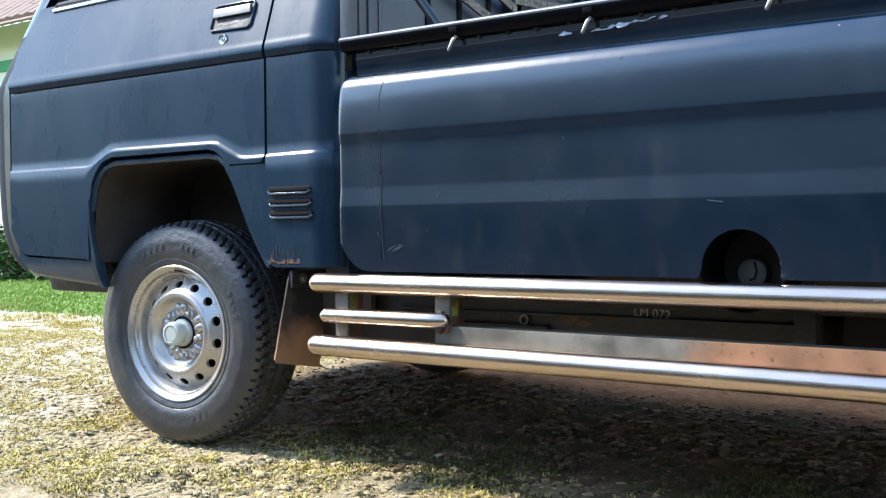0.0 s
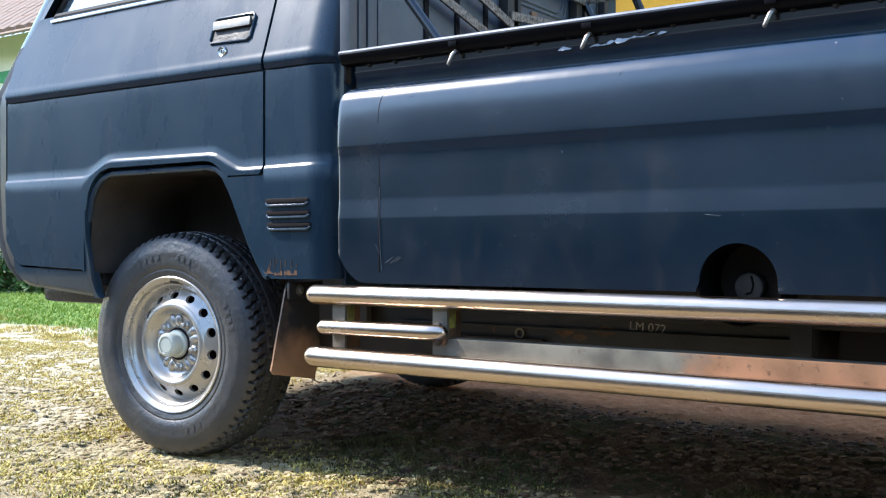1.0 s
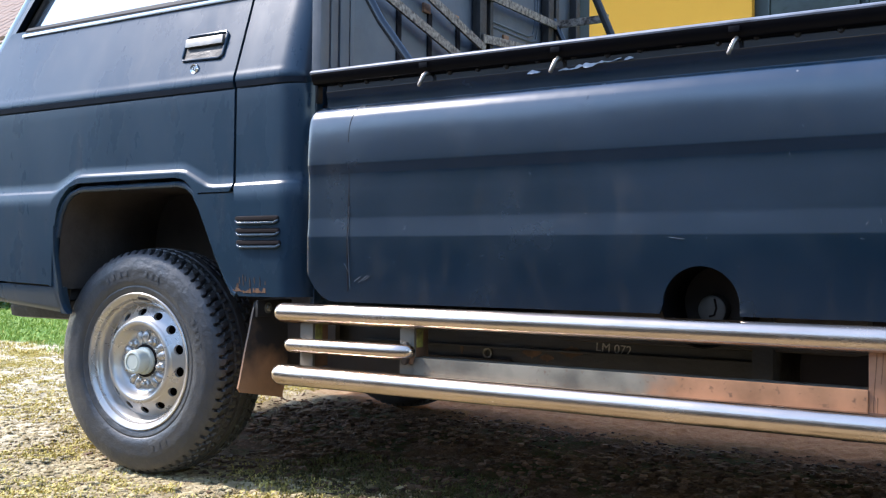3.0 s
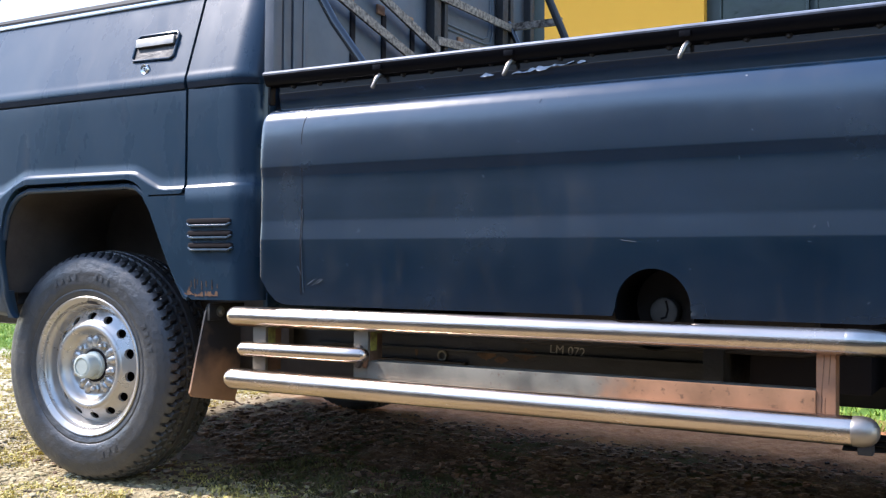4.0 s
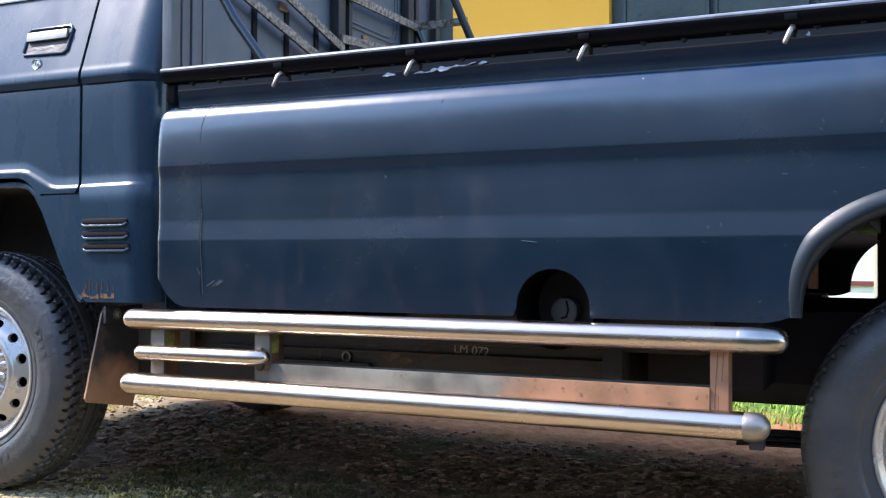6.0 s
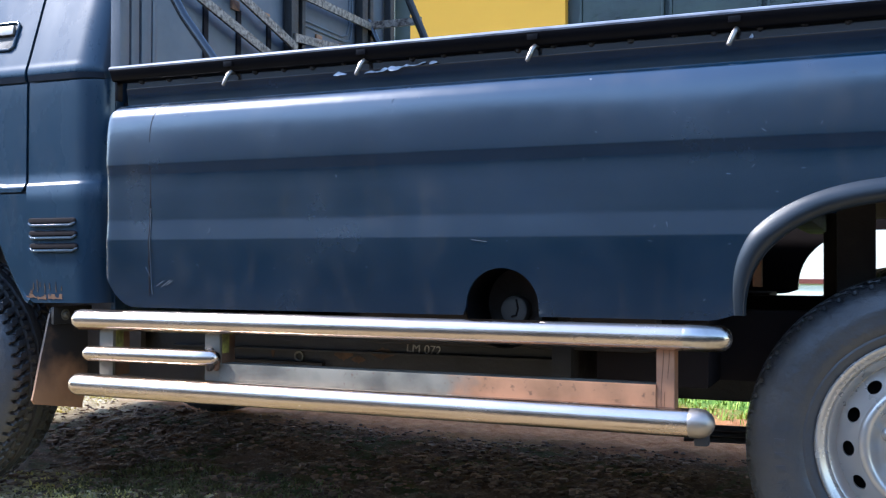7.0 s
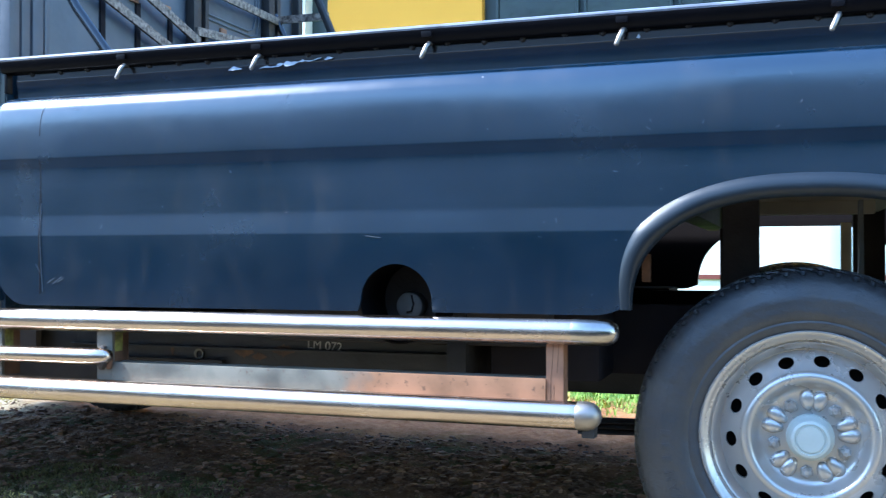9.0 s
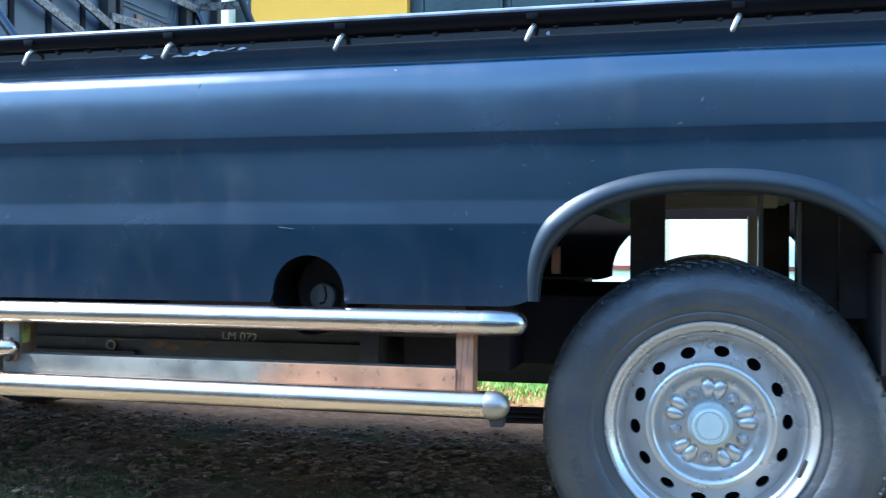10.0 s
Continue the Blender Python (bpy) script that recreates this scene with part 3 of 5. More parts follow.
part("bed_shade_lining", sheet([[(x, 2 * MID + 0.075, z), (x, 2 * MID + 0.075, 0.758)] for x, z in lining], thick=0.01), DARK, truck)
part("bed_shade_lining", boxed((1.70, 1.490, 0.40), (2.08, 1.502, 0.492), 0.002), DARK, truck)
part("floor_lining", boxed((2.235, 0.24, 0.735), (2.62, 1.40, 0.758), 0.002), CREAM, truck, "dull cream boards under the bed floor")
part("wheel_tub", boxed((2.27, 0.60, 0.705), (2.56, 0.66, 0.735), 0.003), CREAM, truck)

# -- headboard behind the cab --
HB = 0.690
head = part("headboard", boxed((HB - 0.028, 0.06, 0.80), (HB - 0.012, 1.37, 1.56), 0.003), HEADPAINT, truck, "dark pressed steel headboard with worn guard bars")
for y in (0.300, 0.452, 0.606, 0.760, 0.914, 1.068):
    part("headboard_slot", boxed((HB - 0.013, y - 0.014, 0.98), (HB - 0.006, y + 0.006, 1.305), 0.002), DARK, head)
    part("rust_cap", boxed((HB - 0.013, y - 0.040, 1.300), (HB - 0.004, y - 0.004, 1.328), 0.004), CAP_RUST, head)
for y0, y1, z0, z1 in ((0.74, 1.12, 1.34, 1.52), (0.76, 1.10, 1.355, 1.505)):
    path = [(HB - 0.010, y0 + 0.03, z0), (HB - 0.010, y1 - 0.05, z0), (HB - 0.010, y1 - 0.015, z0 + 0.012), (HB - 0.010, y1, z0 + 0.05), (HB - 0.010, y1, z1), (HB - 0.010, y0, z1), (HB - 0.010, y0, z0 + 0.03)]
    part("pressed_line", tube(path, 0.0035, 6, closed=True), HEADPAINT, head)
for y, w in ((-0.055, 0.016), (-0.018, 0.014), (0.022, 0.018), (0.052, 0.008), (0.700, 0.020), (0.752, 0.010), (1.160, 0.020), (1.210, 0.012), (1.375, 0.016)):
    part("post", boxed((HB - 0.006, y - w, 1.05 if y < 0 else 0.80), (HB + 0.022, y + w, 1.60), 0.004), HEADPAINT if y < 0.1 else BLACK, head)
for a, b in (((0.16, 1.300), (0.60, 1.185)), ((0.36, 1.345), (0.70, 1.245)), ((0.66, 1.415), (1.22, 1.415)), ((0.69, 1.275), (1.02, 1.300))):
    d = Vector((0, b[0] - a[0], b[1] - a[1]))
    c = Vector((HB + 0.026, (a[0] + b[0]) / 2, (a[1] + b[1]) / 2))
    bm = boxed((-0.004, -d.length / 2, -0.013), (0.004, d.length / 2, 0.013), 0.001, Matrix.Rotation(math.atan2(d.z, d.y), 3, "X"))
    bmesh.ops.translate(bm, verts=bm.verts, vec=c)
    part("guard_bar", bm, RUST, head, "worn rusty flat bar")
for y in (0.0, 1.2):
    part("side_brace", tube([(0.70, y, 1.44), (0.755, y, 1.325), (0.80, y, 1.231), (0.838, y, 1.17), (0.872, y, 1.127), (0.932, y, 1.05)], 0.011, 12), GLOSS, head)
part("guard_bar", boxed((0.70, 1.195, 1.408), (0.905, 1.203, 1.434), 0.001), RUST, head, "worn rusty flat bar")
part("side_brace", tube([(0.83, 1.2, 1.56), (0.93, 1.2, 1.33), (0.99, 1.2, 1.10)], 0.014, 10), BLACK, head)

# -- cab --
cab_y = curve([(0.44, -0.058), (0.50, -0.074), (0.60, -0.082), (0.76, -0.085), (1.056, -0.0835), (1.064, -0.0815), (1.074, -0.0775), (1.10, -0.0690), (1.20, -0.0370), (1.285, -0.0100), (1.75, 0.095), (1.90, 0.125)])
ledge_z = curve([(-0.70, 0.786), (-0.285, 0.787), (-0.262, 0.790), (-0.180, 0.827), (-0.155, 0.831), (0.245, 0.829), (0.268, 0.826), (0.350, 0.787), (0.372, 0.784), (0.66, 0.788)])
arch_z = curve([(-0.290, 0.440), (-0.287, 0.530), (-0.272, 0.66), (-0.258, 0.725), (-0.235, 0.762), (-0.205, 0.785), (-0.165, 0.796), (0.230, 0.798), (0.262, 0.792),
                (0.290, 0.772), (0.318, 0.730), (0.350, 0.665), (0.380, 0.605), (0.410, 0.555), (0.436, 0.516), (0.46, 0.503), (0.66, 0.505)])


def skin(x, z):
    """The cab's side: a ledge along the moulding and a step along the belt line."""
    zl = ledge_z(x)
    t = min(max((z - (zl - 0.006)) / 0.012, 0), 1)
    y = cab_y(z) + (0.0074 if z < 1.02 else 0.0) * t
    if 1.02 <= z < 1.050:
        y = cab_y(z) + float(np.interp(z, [1.020, 1.0285, 1.0305, 1.0325, 1.0445, 1.047, 1.050], [0.0074, 0.0080, 0.0090, 0.0090, 0.0015, 0.0002, 0.0]))
    if x > 0.585:
        k = min((x - 0.585) / 0.075, 1)
        y += 0.06 * (1 - math.sqrt(max(0, 1 - k * k)))
    return y


def cab_column(x, zb, zt):
    zl = ledge_z(x)
    lv = []
    marks = [zb, zl - 0.006, zl + 0.006, 1.020, 1.050, 1.084, 1.285, 1.90]
    counts = [7, 3, 9, 18, 8, 8, 8]
    for a, b, n in zip(marks, marks[1:], counts):
        lv += [min(max(v, zb), zt) for v in steps(a, max(a, b), n)]
    return [(x, skin(x, z), z) for z in lv]


def door_bottom(x):
    if x < -0.300:
        return 0.5165 + 0.033 * (-0.305 - x) + (0.075 * ((-0.595 - x) / 0.073) ** 2 if x < -0.595 else 0)
    if x > 0.312:
        return 0.768
    return max(0.512, arch_z(x) + 0.013)


door_x = [-0.668, -0.664, -0.658, -0.650, -0.640, -0.625, -0.610, -0.595] + steps(-0.56, -0.312, 7) + [-0.302, -0.296, -0.290, -0.2875, -0.284, -0.28, -0.276, -0.272, -0.266, -0.258, -0.25, -0.24, -0.22, -0.205, -0.19, -0.18, -0.165, -0.15]
door_x += steps(-0.12, 0.22, 9) + [0.232, 0.245, 0.256, 0.268, 0.278, 0.288, 0.30, 0.312, 0.318, 0.335, 0.35, 0.362, 0.374, 0.39, 0.41, 0.426, 0.432, 0.4355]
doors = []
for far in (False, True):
    d = sheet([cab_column(x, door_bottom(x) + (0.010 if x > 0.434 else 0.004 if x > 0.431 else 0), 1.300 if x > -0.60 else 1.300 - 1.9 * (-0.60 - x)) for x in door_x], thick=0.02)
    doors.append(part("door", mirrored(d, MID) if far else d, PAINT_CAB, truck, "dusty dark driver-side door" if not far else ""))
door = doors[0]
part("door_seal", sheet([[(x, cab_y(z) + 0.014, z) for z in steps(0.765, 1.30, 24)] for x in (0.434, 0.450)], thick=0.012), SEAL, truck)
part("door_seal", sheet([[(x, cab_y(0.76) + 0.006, z) for z in (0.757, 0.770)] for x in (0.315, 0.446)], thick=0.012), SEAL, truck)
front_edge = curve([(0.44, -0.585), (0.46, -0.600), (0.475, -0.617), (0.524, -0.668), (0.578, -0.694), (0.65, -0.706), (0.80, -0.712), (1.03, -0.715), (1.045, -0.712), (1.19, -0.662), (1.30, -0.620), (1.85, -0.300), (1.90, -0.265)])
door_front = curve([(0.50, -0.612), (0.53, -0.612), (0.545, -0.640), (0.58, -0.664), (0.62, -0.672), (1.03, -0.672)])
for far in (False, True):
    flip = (lambda b: mirrored(b, MID)) if far else (lambda b: b)
    q = sheet([cab_column(x, arch_z(x), 0.7635) for x in [0.296, 0.304, 0.31, 0.318, 0.33, 0.34, 0.35, 0.365, 0.38, 0.395, 0.41, 0.42, 0.43, 0.4445]])
    sheet([cab_column(x, arch_z(x), 1.90) for x in [0.4445, 0.452, 0.46] + steps(0.48, 0.585, 5) + [0.595, 0.605, 0.615, 0.625, 0.635, 0.643, 0.650, 0.655, 0.658, 0.660]], q, 0)
    part("rear_quarter", flip(q), PAINT_CAB, truck, "dark cab quarter panel with rust along its lower edge" if not far else "")
    sill_z = curve([(-0.640, 0.505), (-0.617, 0.475), (-0.600, 0.466), (-0.573, 0.460), (-0.43, 0.448), (-0.294, 0.437), (-0.255, 0.434)])
    sill = sheet([[(x, cab_y(z) + 0.003 + 0.010 * max(0, 1 - (z - sill_z(x)) / 0.012), z) for z in [sill_z(x) + d for d in (0, 0.002, 0.006, 0.012)] + steps(sill_z(x) + 0.018, max(door_bottom(min(x, -0.301)) - 0.006, sill_z(x) + 0.022), 4)]
                  for x in [-0.640, -0.628, -0.617, -0.608, -0.600, -0.586, -0.573] + steps(-0.54, -0.30, 7) + [-0.28, -0.262]], thick=0.03)
    part("sill", flip(sill), PAINT_CAB, truck)
    inner = curve([(0.433, -0.234), (0.446, -0.248), (0.462, -0.254), (0.529, -0.260), (0.600, -0.268), (0.690, -0.270)])
    outer = curve([(0.433, -0.270), (0.506, -0.285), (0.520, -0.296), (0.645, -0.287), (0.690, -0.280)])
    flange = sheet([[(outer(z) + (inner(z) - outer(z)) * k, cab_y(z) + (0.003, 0.003, 0.002, -0.003, -0.003, 0.002)[i], z) for i, k in enumerate((0, 0.3, 0.62, 0.70, 0.92, 1.0))] for z in steps(0.433, 0.690, 24)], thick=0.012)
    part("arch_flange", flip(flange), PAINT_CAB, truck)
    lip = tube([(x, -0.070, arch_z(x) - 0.004) for x in [-0.272, -0.265, -0.258, -0.247, -0.235, -0.22, -0.205, -0.185, -0.165, -0.1, 0.0, 0.1, 0.2, 0.23, 0.247, 0.262, 0.276,
                                                                      0.29, 0.304, 0.318, 0.334, 0.35, 0.365, 0.38, 0.395, 0.41, 0.423, 0.436, 0.446]], 0.0085, 10)
    part("arch_lip", flip(lip), PAINT_CAB, truck)
    fcol = [[(front_edge(z) + k * (door_front(z) - front_edge(z)) if z < 1.03 else front_edge(z) + k * 0.03, cab_y(z) + 0.012 * (1 - k) + 0.006 * k, z) for z in steps(0.50, 1.90, 40)] for k in (0, 0.35, 0.7, 1)]
    part("front_pillar", flip(sheet(fcol, thick=0.02)), SATIN, truck)
    part("arch_liner", flip(sheet([[(x, y, arch_z(x) + 0.004) for y in (-0.06, 0.02, 0.16, 0.30)] for x in steps(-0.288, 0.45, 40)])), LINER, truck)
    part("arch_wall", flip(boxed((-0.40, 0.30, 0.36), (0.47, 0.32, 0.90))), LINER, truck)
    part("arch_end", flip(boxed((-0.345, 0.01, 0.47), (-0.315, 0.30, 0.82))), LINER, truck)
    # belt moulding, window seal, glass and frame
    part("belt_moulding", flip(boxed((-0.53, cab_y(1.285) - 0.007, 1.279), (0.425, cab_y(1.285) + 0.004, 1.289), 0.002)), BRIGHT if not far else BLACK, doors[far])
    fr = [(-0.520, 1.300), (0.415, 1.300), (0.415, 1.74), (-0.255, 1.74)]
    part("window_frame", flip(tube([(x, cab_y(z) + 0.010, z) for x, z in fr], 0.014, 8, closed=True)), SEAL, doors[far])
    g = bmesh.new()
    g.faces.new([g.verts.new((x, cab_y(z) + 0.014, z)) for x, z in fr])
    part("side_window", flip(g), GLASS, doors[far]).visible_shadow = False

# front: plan section bulges forward, windscreen leans back
def front_point(s, z):
    e, y0 = front_edge(z), cab_y(z) + 0.012
    half = MID - y0
    x = e - 0.27 * (1 - abs(s) ** 2.6) ** 0.52 * (1.0 if z > 0.6 else 0.85 + 0.15 * (z - 0.44) / 0.16)
    return (x, MID + s * half, z)


def nose(z0, z1, n):
    ss = [math.sin(a) for a in steps(-math.pi / 2, math.pi / 2, 40)]
    return sheet([[front_point(s, z) for z in steps(z0, z1, n)] for s in ss])


part("front_panel", nose(0.475, 1.22, 18), SEAM, truck, "dark front panel")
part("windscreen", nose(1.22, 1.84, 10), PANE, truck)
part("front_header", nose(1.84, 1.90, 2), PAINT_CAB, truck)
part("front_bumper", tube([front_point(math.sin(a), 0.40)[:2] + (0.52,) for a in steps(-0.95, 0.95, 20)], 0.045, 10, flat=(0.6, 1.2)), BLACK, truck)
part("front_skirt", boxed((-0.655, 0.035, 0.405), (-0.24, 0.12, 0.47), 0.03), BLACK, truck)
roof_cols = []
for s in [math.sin(a) for a in steps(-math.pi / 2, math.pi / 2, 24)]:
    f = front_point(s, 1.90)
    roof_cols.append([(f[0] + (0.66 - f[0]) * k, f[1], 1.90 + 0.06 * (1 - s * s) ** 0.5 * (1 - (2 * k - 1) ** 4)) for k in steps(0, 1, 10)])
part("roof", sheet(roof_cols), PAINT_CAB, truck)
part("cab_back", boxed((0.648, -0.025, 0.47), (0.662, 2 * MID + 0.025, 1.90), 0.003), PAINT_CAB, truck)
part("cab_floor", boxed((-0.66, -0.02, 0.90), (0.65, 2 * MID + 0.02, 0.93)), UNDER, truck)
part("bench_seat", boxed((0.10, 0.10, 0.93), (0.62, 1.33, 1.20), 0.03), BLACK, truck)

# dark strip in the belt line
for x0, x1 in ((-0.664, 0.4345), (0.446, 0.650)):
    strip = []
    for x in steps(x0, x1, 16):
        bend = skin(x, 1.30) - cab_y(1.30)
        strip.append([(x, skin(x, 1.036) - 0.0005, 1.031), (x, skin(x, 1.036) - 0.004, 1.0325), (x, cab_y(1.045) + bend - 0.0005, 1.0455), (x, cab_y(1.045) + bend + 0.003, 1.0465)])
    part("belt_strip", sheet(strip), SEAM, truck, "dark strip in the belt line")
# door handle, lock
plate_y = lambda z: cab_y(z) - 0.0015
cup = sheet([[(x, plate_y(z), z) for z in steps(1.118, 1.185, 4)] for x in steps(0.232, 0.378, 6)], thick=0.003)
handle = part("door_handle", cup, BLACK, door, "black recessed handle cup with dull metal lever")
rim_pts = [(0.236, 1.122), (0.368, 1.118), (0.378, 1.126), (0.380, 1.182), (0.372, 1.190), (0.242, 1.190), (0.232, 1.184), (0.230, 1.130)]
part("handle_surround", tube([(x, plate_y(z) - 0.001, z) for x, z in rim_pts], 0.004, 8, closed=True), PAINT_CAB, handle)
part("handle_lever", boxed((0.238, plate_y(1.168) - 0.012, 1.156), (0.374, plate_y(1.168) - 0.002, 1.180), 0.004, Matrix.Rotation(radians(-9), 3, "X")), DULL, handle, "dull metal lever")
lock = part("door_lock", lathe([(0.0, -0.004), (0.006, -0.004), (0.006, -0.002), (0.008, -0.002), (0.0125, -0.005), (0.0145, -0.002), (0.0145, 0.004)], 20), BRIGHT, door, "round bright keyhole")
lock.location = (0.286, cab_y(1.095) - 0.0005, 1.095)
part("keyhole", boxed((-0.0015, -0.0046, -0.004), (0.0015, -0.0035, 0.004)), DARK, lock)

# louvres behind the front wheel
for i, z in enumerate((0.698, 0.668, 0.638)):
    x0, x1 = 0.456 + 0.002 * i, 0.592 + 0.003 * i
    y = cab_y(z)
    lou = part("louvre", tube([(x0, y - 0.001, z - 0.006), (x0 + 0.008, y - 0.004, z - 0.011), (x1 - 0.008, y - 0.004, z - 0.011), (x1, y - 0.001, z - 0.006)], 0.0046, 10, dome=1.0, flat=(1.0, 0.8)), PAINT_CAB, truck, "pressed air louvre")
    part("louvre_slot", tube([(x0 + 0.002, y - 0.001, z), (x1 - 0.002, y - 0.001, z)], 0.0066, 8, dome=1.0, flat=(0.6, 1.0)), DARK, lou)
# rust along the lower edge of the quarter panel
random.seed(8)
for x0, x1, z in ((0.438, 0.470, 0.517), (0.472, 0.500, 0.513), (0.506, 0.548, 0.514), (0.452, 0.458, 0.528)):
    n = 8
    cols = []
    for i in range(n + 1):
        x = x0 + (x1 - x0) * i / n
        w = 0.017 * random.uniform(0.05, 1.3) ** 2
        m = max(z, arch_z(x) + 0.002) + random.uniform(-0.001, 0.002)
        cols.append([(x, cab_y(m) - 0.0008, m - 0.002), (x, cab_y(m) - 0.0008, m + w)])
    part("rust_patch", sheet(cols, thick=0.001), BROWN_RUST, truck)
for x, z, h in ((0.462, 0.535, 0.016), (0.474, 0.530, 0.028), (0.483, 0.541, 0.012), (0.497, 0.528, 0.022), (0.512, 0.536, 0.015), (0.531, 0.529, 0.024), (0.548, 0.533, 0.010)):
    part("paint_scratch", sheet([[(x - 0.0012, cab_y(z) - 0.0009, z), (x - 0.0006, cab_y(z + h) - 0.0009, z + h)], [(x + 0.0012, cab_y(z) - 0.0009, z), (x + 0.0006, cab_y(z + h) - 0.0009, z + h)]], thick=0.0006), OLD_RUST, truck)
# dark filler between cab and bed low down, in place of the gap's shade
part("gap_filler", boxed((0.664, 0.0, 0.50), (0.70, 1.43, 0.98)), DARK, truck)

# -- mudflap --
flap = sheet([[(0.502 + 0.02 * (0.48 - z), y0 + (y1 - y0) * k, z - 0.028 * k * (0.49 - z) / 0.22) for k in steps(0, 1, 6)] for z, y0, y1 in
              ((0.490, -0.060, 0.05), (0.47, -0.068, 0.06), (0.42, -0.082, 0.06), (0.36, -0.100, 0.06), (0.30, -0.116, 0.05), (0.278, -0.123, 0.04), (0.268, -0.115, 0.04))])
bmesh.ops.solidify(flap, geom=flap.faces[:], thickness=0.005)
mud = part("mudflap", flap, FLAP, truck, "black rubber mudflap stained brown with mud")
part("flap_bolt", lathe([(0.0, -0.008), (0.006, -0.008), (0.008, -0.004), (0.008, 0.0), (0.014, 0.0), (0.014, 0.003)], 14), PLATE, mud).matrix_basis = pose(0.517, -0.03, 0.474, 0, 0, 90)
part("flap_bracket", boxed((0.508, -0.068, 0.452), (0.516, 0.06, 0.494), 0.002), BLACK, mud)

# -- side step of tubes --
step = part("side_step", tube([(0.647, -0.118, 0.470), (1.3, -0.118, 0.470), (1.99, -0.118, 0.4695), (2.030, -0.116, 0.469), (2.056, -0.106, 0.469)], 0.0235, 24, dome=1.0), CHROME, truck, "stainless steel tube side step")
part("lower_tube", tube([(0.668, -0.147, 0.327), (1.3, -0.147, 0.326), (2.00, -0.147, 0.325), (2.031, -0.145, 0.325)], 0.0250, 24, dome=1.0), CHROME, step)
part("short_tube", tube([(0.690, -0.138, 0.396), (0.985, -0.138, 0.397), (1.012, -0.128, 0.397)], 0.0175, 20, dome=1.0), CHROME, step)
part("weld_bead", tube([(1.008, -0.128, 0.412), (1.013, -0.133, 0.40), (1.012, -0.133, 0.385), (1.005, -0.128, 0.376)], 0.009, 8, dome=0.8), UNDER, step, "dark knobbly weld")
part("weld_drip", tube([(1.016, -0.126, 0.408), (1.022, -0.120, 0.393), (1.018, -0.122, 0.374)], 0.006, 7, dome=0.8), BROWN_RUST, step)
for x0, x1 in ((0.697, 0.735), (0.984, 1.022)):
    part("upright", boxed((x0, -0.116, 0.335), (x1, -0.108, 0.462), 0.001), PLATE, step)
    part("upright_web", boxed((x1 - 0.004, -0.108, 0.345), (x1, -0.060, 0.455), 0.001), BROWN_RUST, step)
    part("paint_smear", boxed((x1 - 0.0055, -0.107, 0.405), (x1 + 0.0015, -0.082, 0.448), 0.002), TAINT, step)
part("tread_plate", boxed((1.022, -0.118, 0.336), (1.951, -0.110, 0.384), 0.001), TWO_TONE, step, "dull steel plate turning rust-pink at one end")
part("tread_flange", boxed((1.022, -0.110, 0.380), (1.951, -0.070, 0.384), 0.001), PLATE, step)
part("upright", boxed((1.951, -0.113, 0.325), (1.983, -0.073, 0.462), 0.002), COPPER, step, "rust-pink square post")
for x, z0, z1 in ((1.962, 0.342, 0.452), (1.972, 0.395, 0.455), (1.968, 0.338, 0.372)):
    part("rust_crack", tube([(x + 0.0025 * math.sin(31 * z), -0.1132, z) for z in steps(z0, z1, 9)], 0.0005, 5), BROWN_RUST, step)
part("end_sleeve", tube([(2.004, -0.1175, 0.4695), (2.030, -0.116, 0.469), (2.058, -0.105, 0.469)], 0.0242, 24, dome=1.0), POLISH, step, "scuffed elbow end")
part("end_sleeve", tube([(2.018, -0.1465, 0.325), (2.032, -0.145, 0.325)], 0.0256, 24, dome=1.0), DULL, step, "dull welded end cap")
part("end_bracket", boxed((2.022, -0.150, 0.286), (2.046, -0.120, 0.304), 0.004), BLACK, step)

# -- chassis --
for far in (False, True):
    flip = (lambda b: mirrored(b, MID)) if far else (lambda b: b)
    beam = boxed((-0.60, 0.345, 0.300), (3.25, 0.400, 0.460), 0.006)
    ch = part("chassis_rail", flip(beam), BLACK, truck, "black steel chassis rail")
    part("rail_flange", flip(boxed((0.55, 0.332, 0.372), (1.95, 0.345, 0.377), 0.001)), BLACK, ch)
    spring = bmesh.new()
    for k in range(3):
        l = 0.66 - 0.10 * k
        tube([(HUB_R[0] + l * v, 0.245, 0.262 - 0.010 * abs(v) - k * 0.010) for v in steps(-1, 1, 12)], 0.03, 8, spring, flat=(1, 0.17))
    part("leaf_spring", flip(spring), UNDER, truck)
    part("spring_hanger", flip(boxed((1.755, 0.225, 0.26), (1.80, 0.265, 0.40), 0.004)), UNDER, truck)
    part("inner_panel", flip(boxed((2.650, 0.205, 0.47), (2.80, 0.222, 0.745), 0.003)), UNDER, truck)
    # this dark panel and the next piece are added to hide bright gaps
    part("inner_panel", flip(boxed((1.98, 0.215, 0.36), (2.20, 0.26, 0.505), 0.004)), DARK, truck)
    part("rear_filler", flip(boxed((2.70, 0.03, 0.38), (2.80, 0.30, 0.60), 0.004)), UNDER, truck)
    if not far:
        part("rust_clip", boxed((2.095, 0.10, 0.555), (2.112, 0.115, 0.61), 0.002), BROWN_RUST, truck)
for x in (-0.35, 0.62, 1.15, 1.78, 2.95):
    part("cross_member", boxed((x - 0.03, 0.40, 0.36), (x + 0.03, 1.03, 0.43), 0.004), UNDER, truck)
part("rear_axle", tube([(HUB_R[0], 0.12, HUB_R[2]), (HUB_R[0], 1.31, HUB_R[2])], 0.045, 16), UNDER, truck)
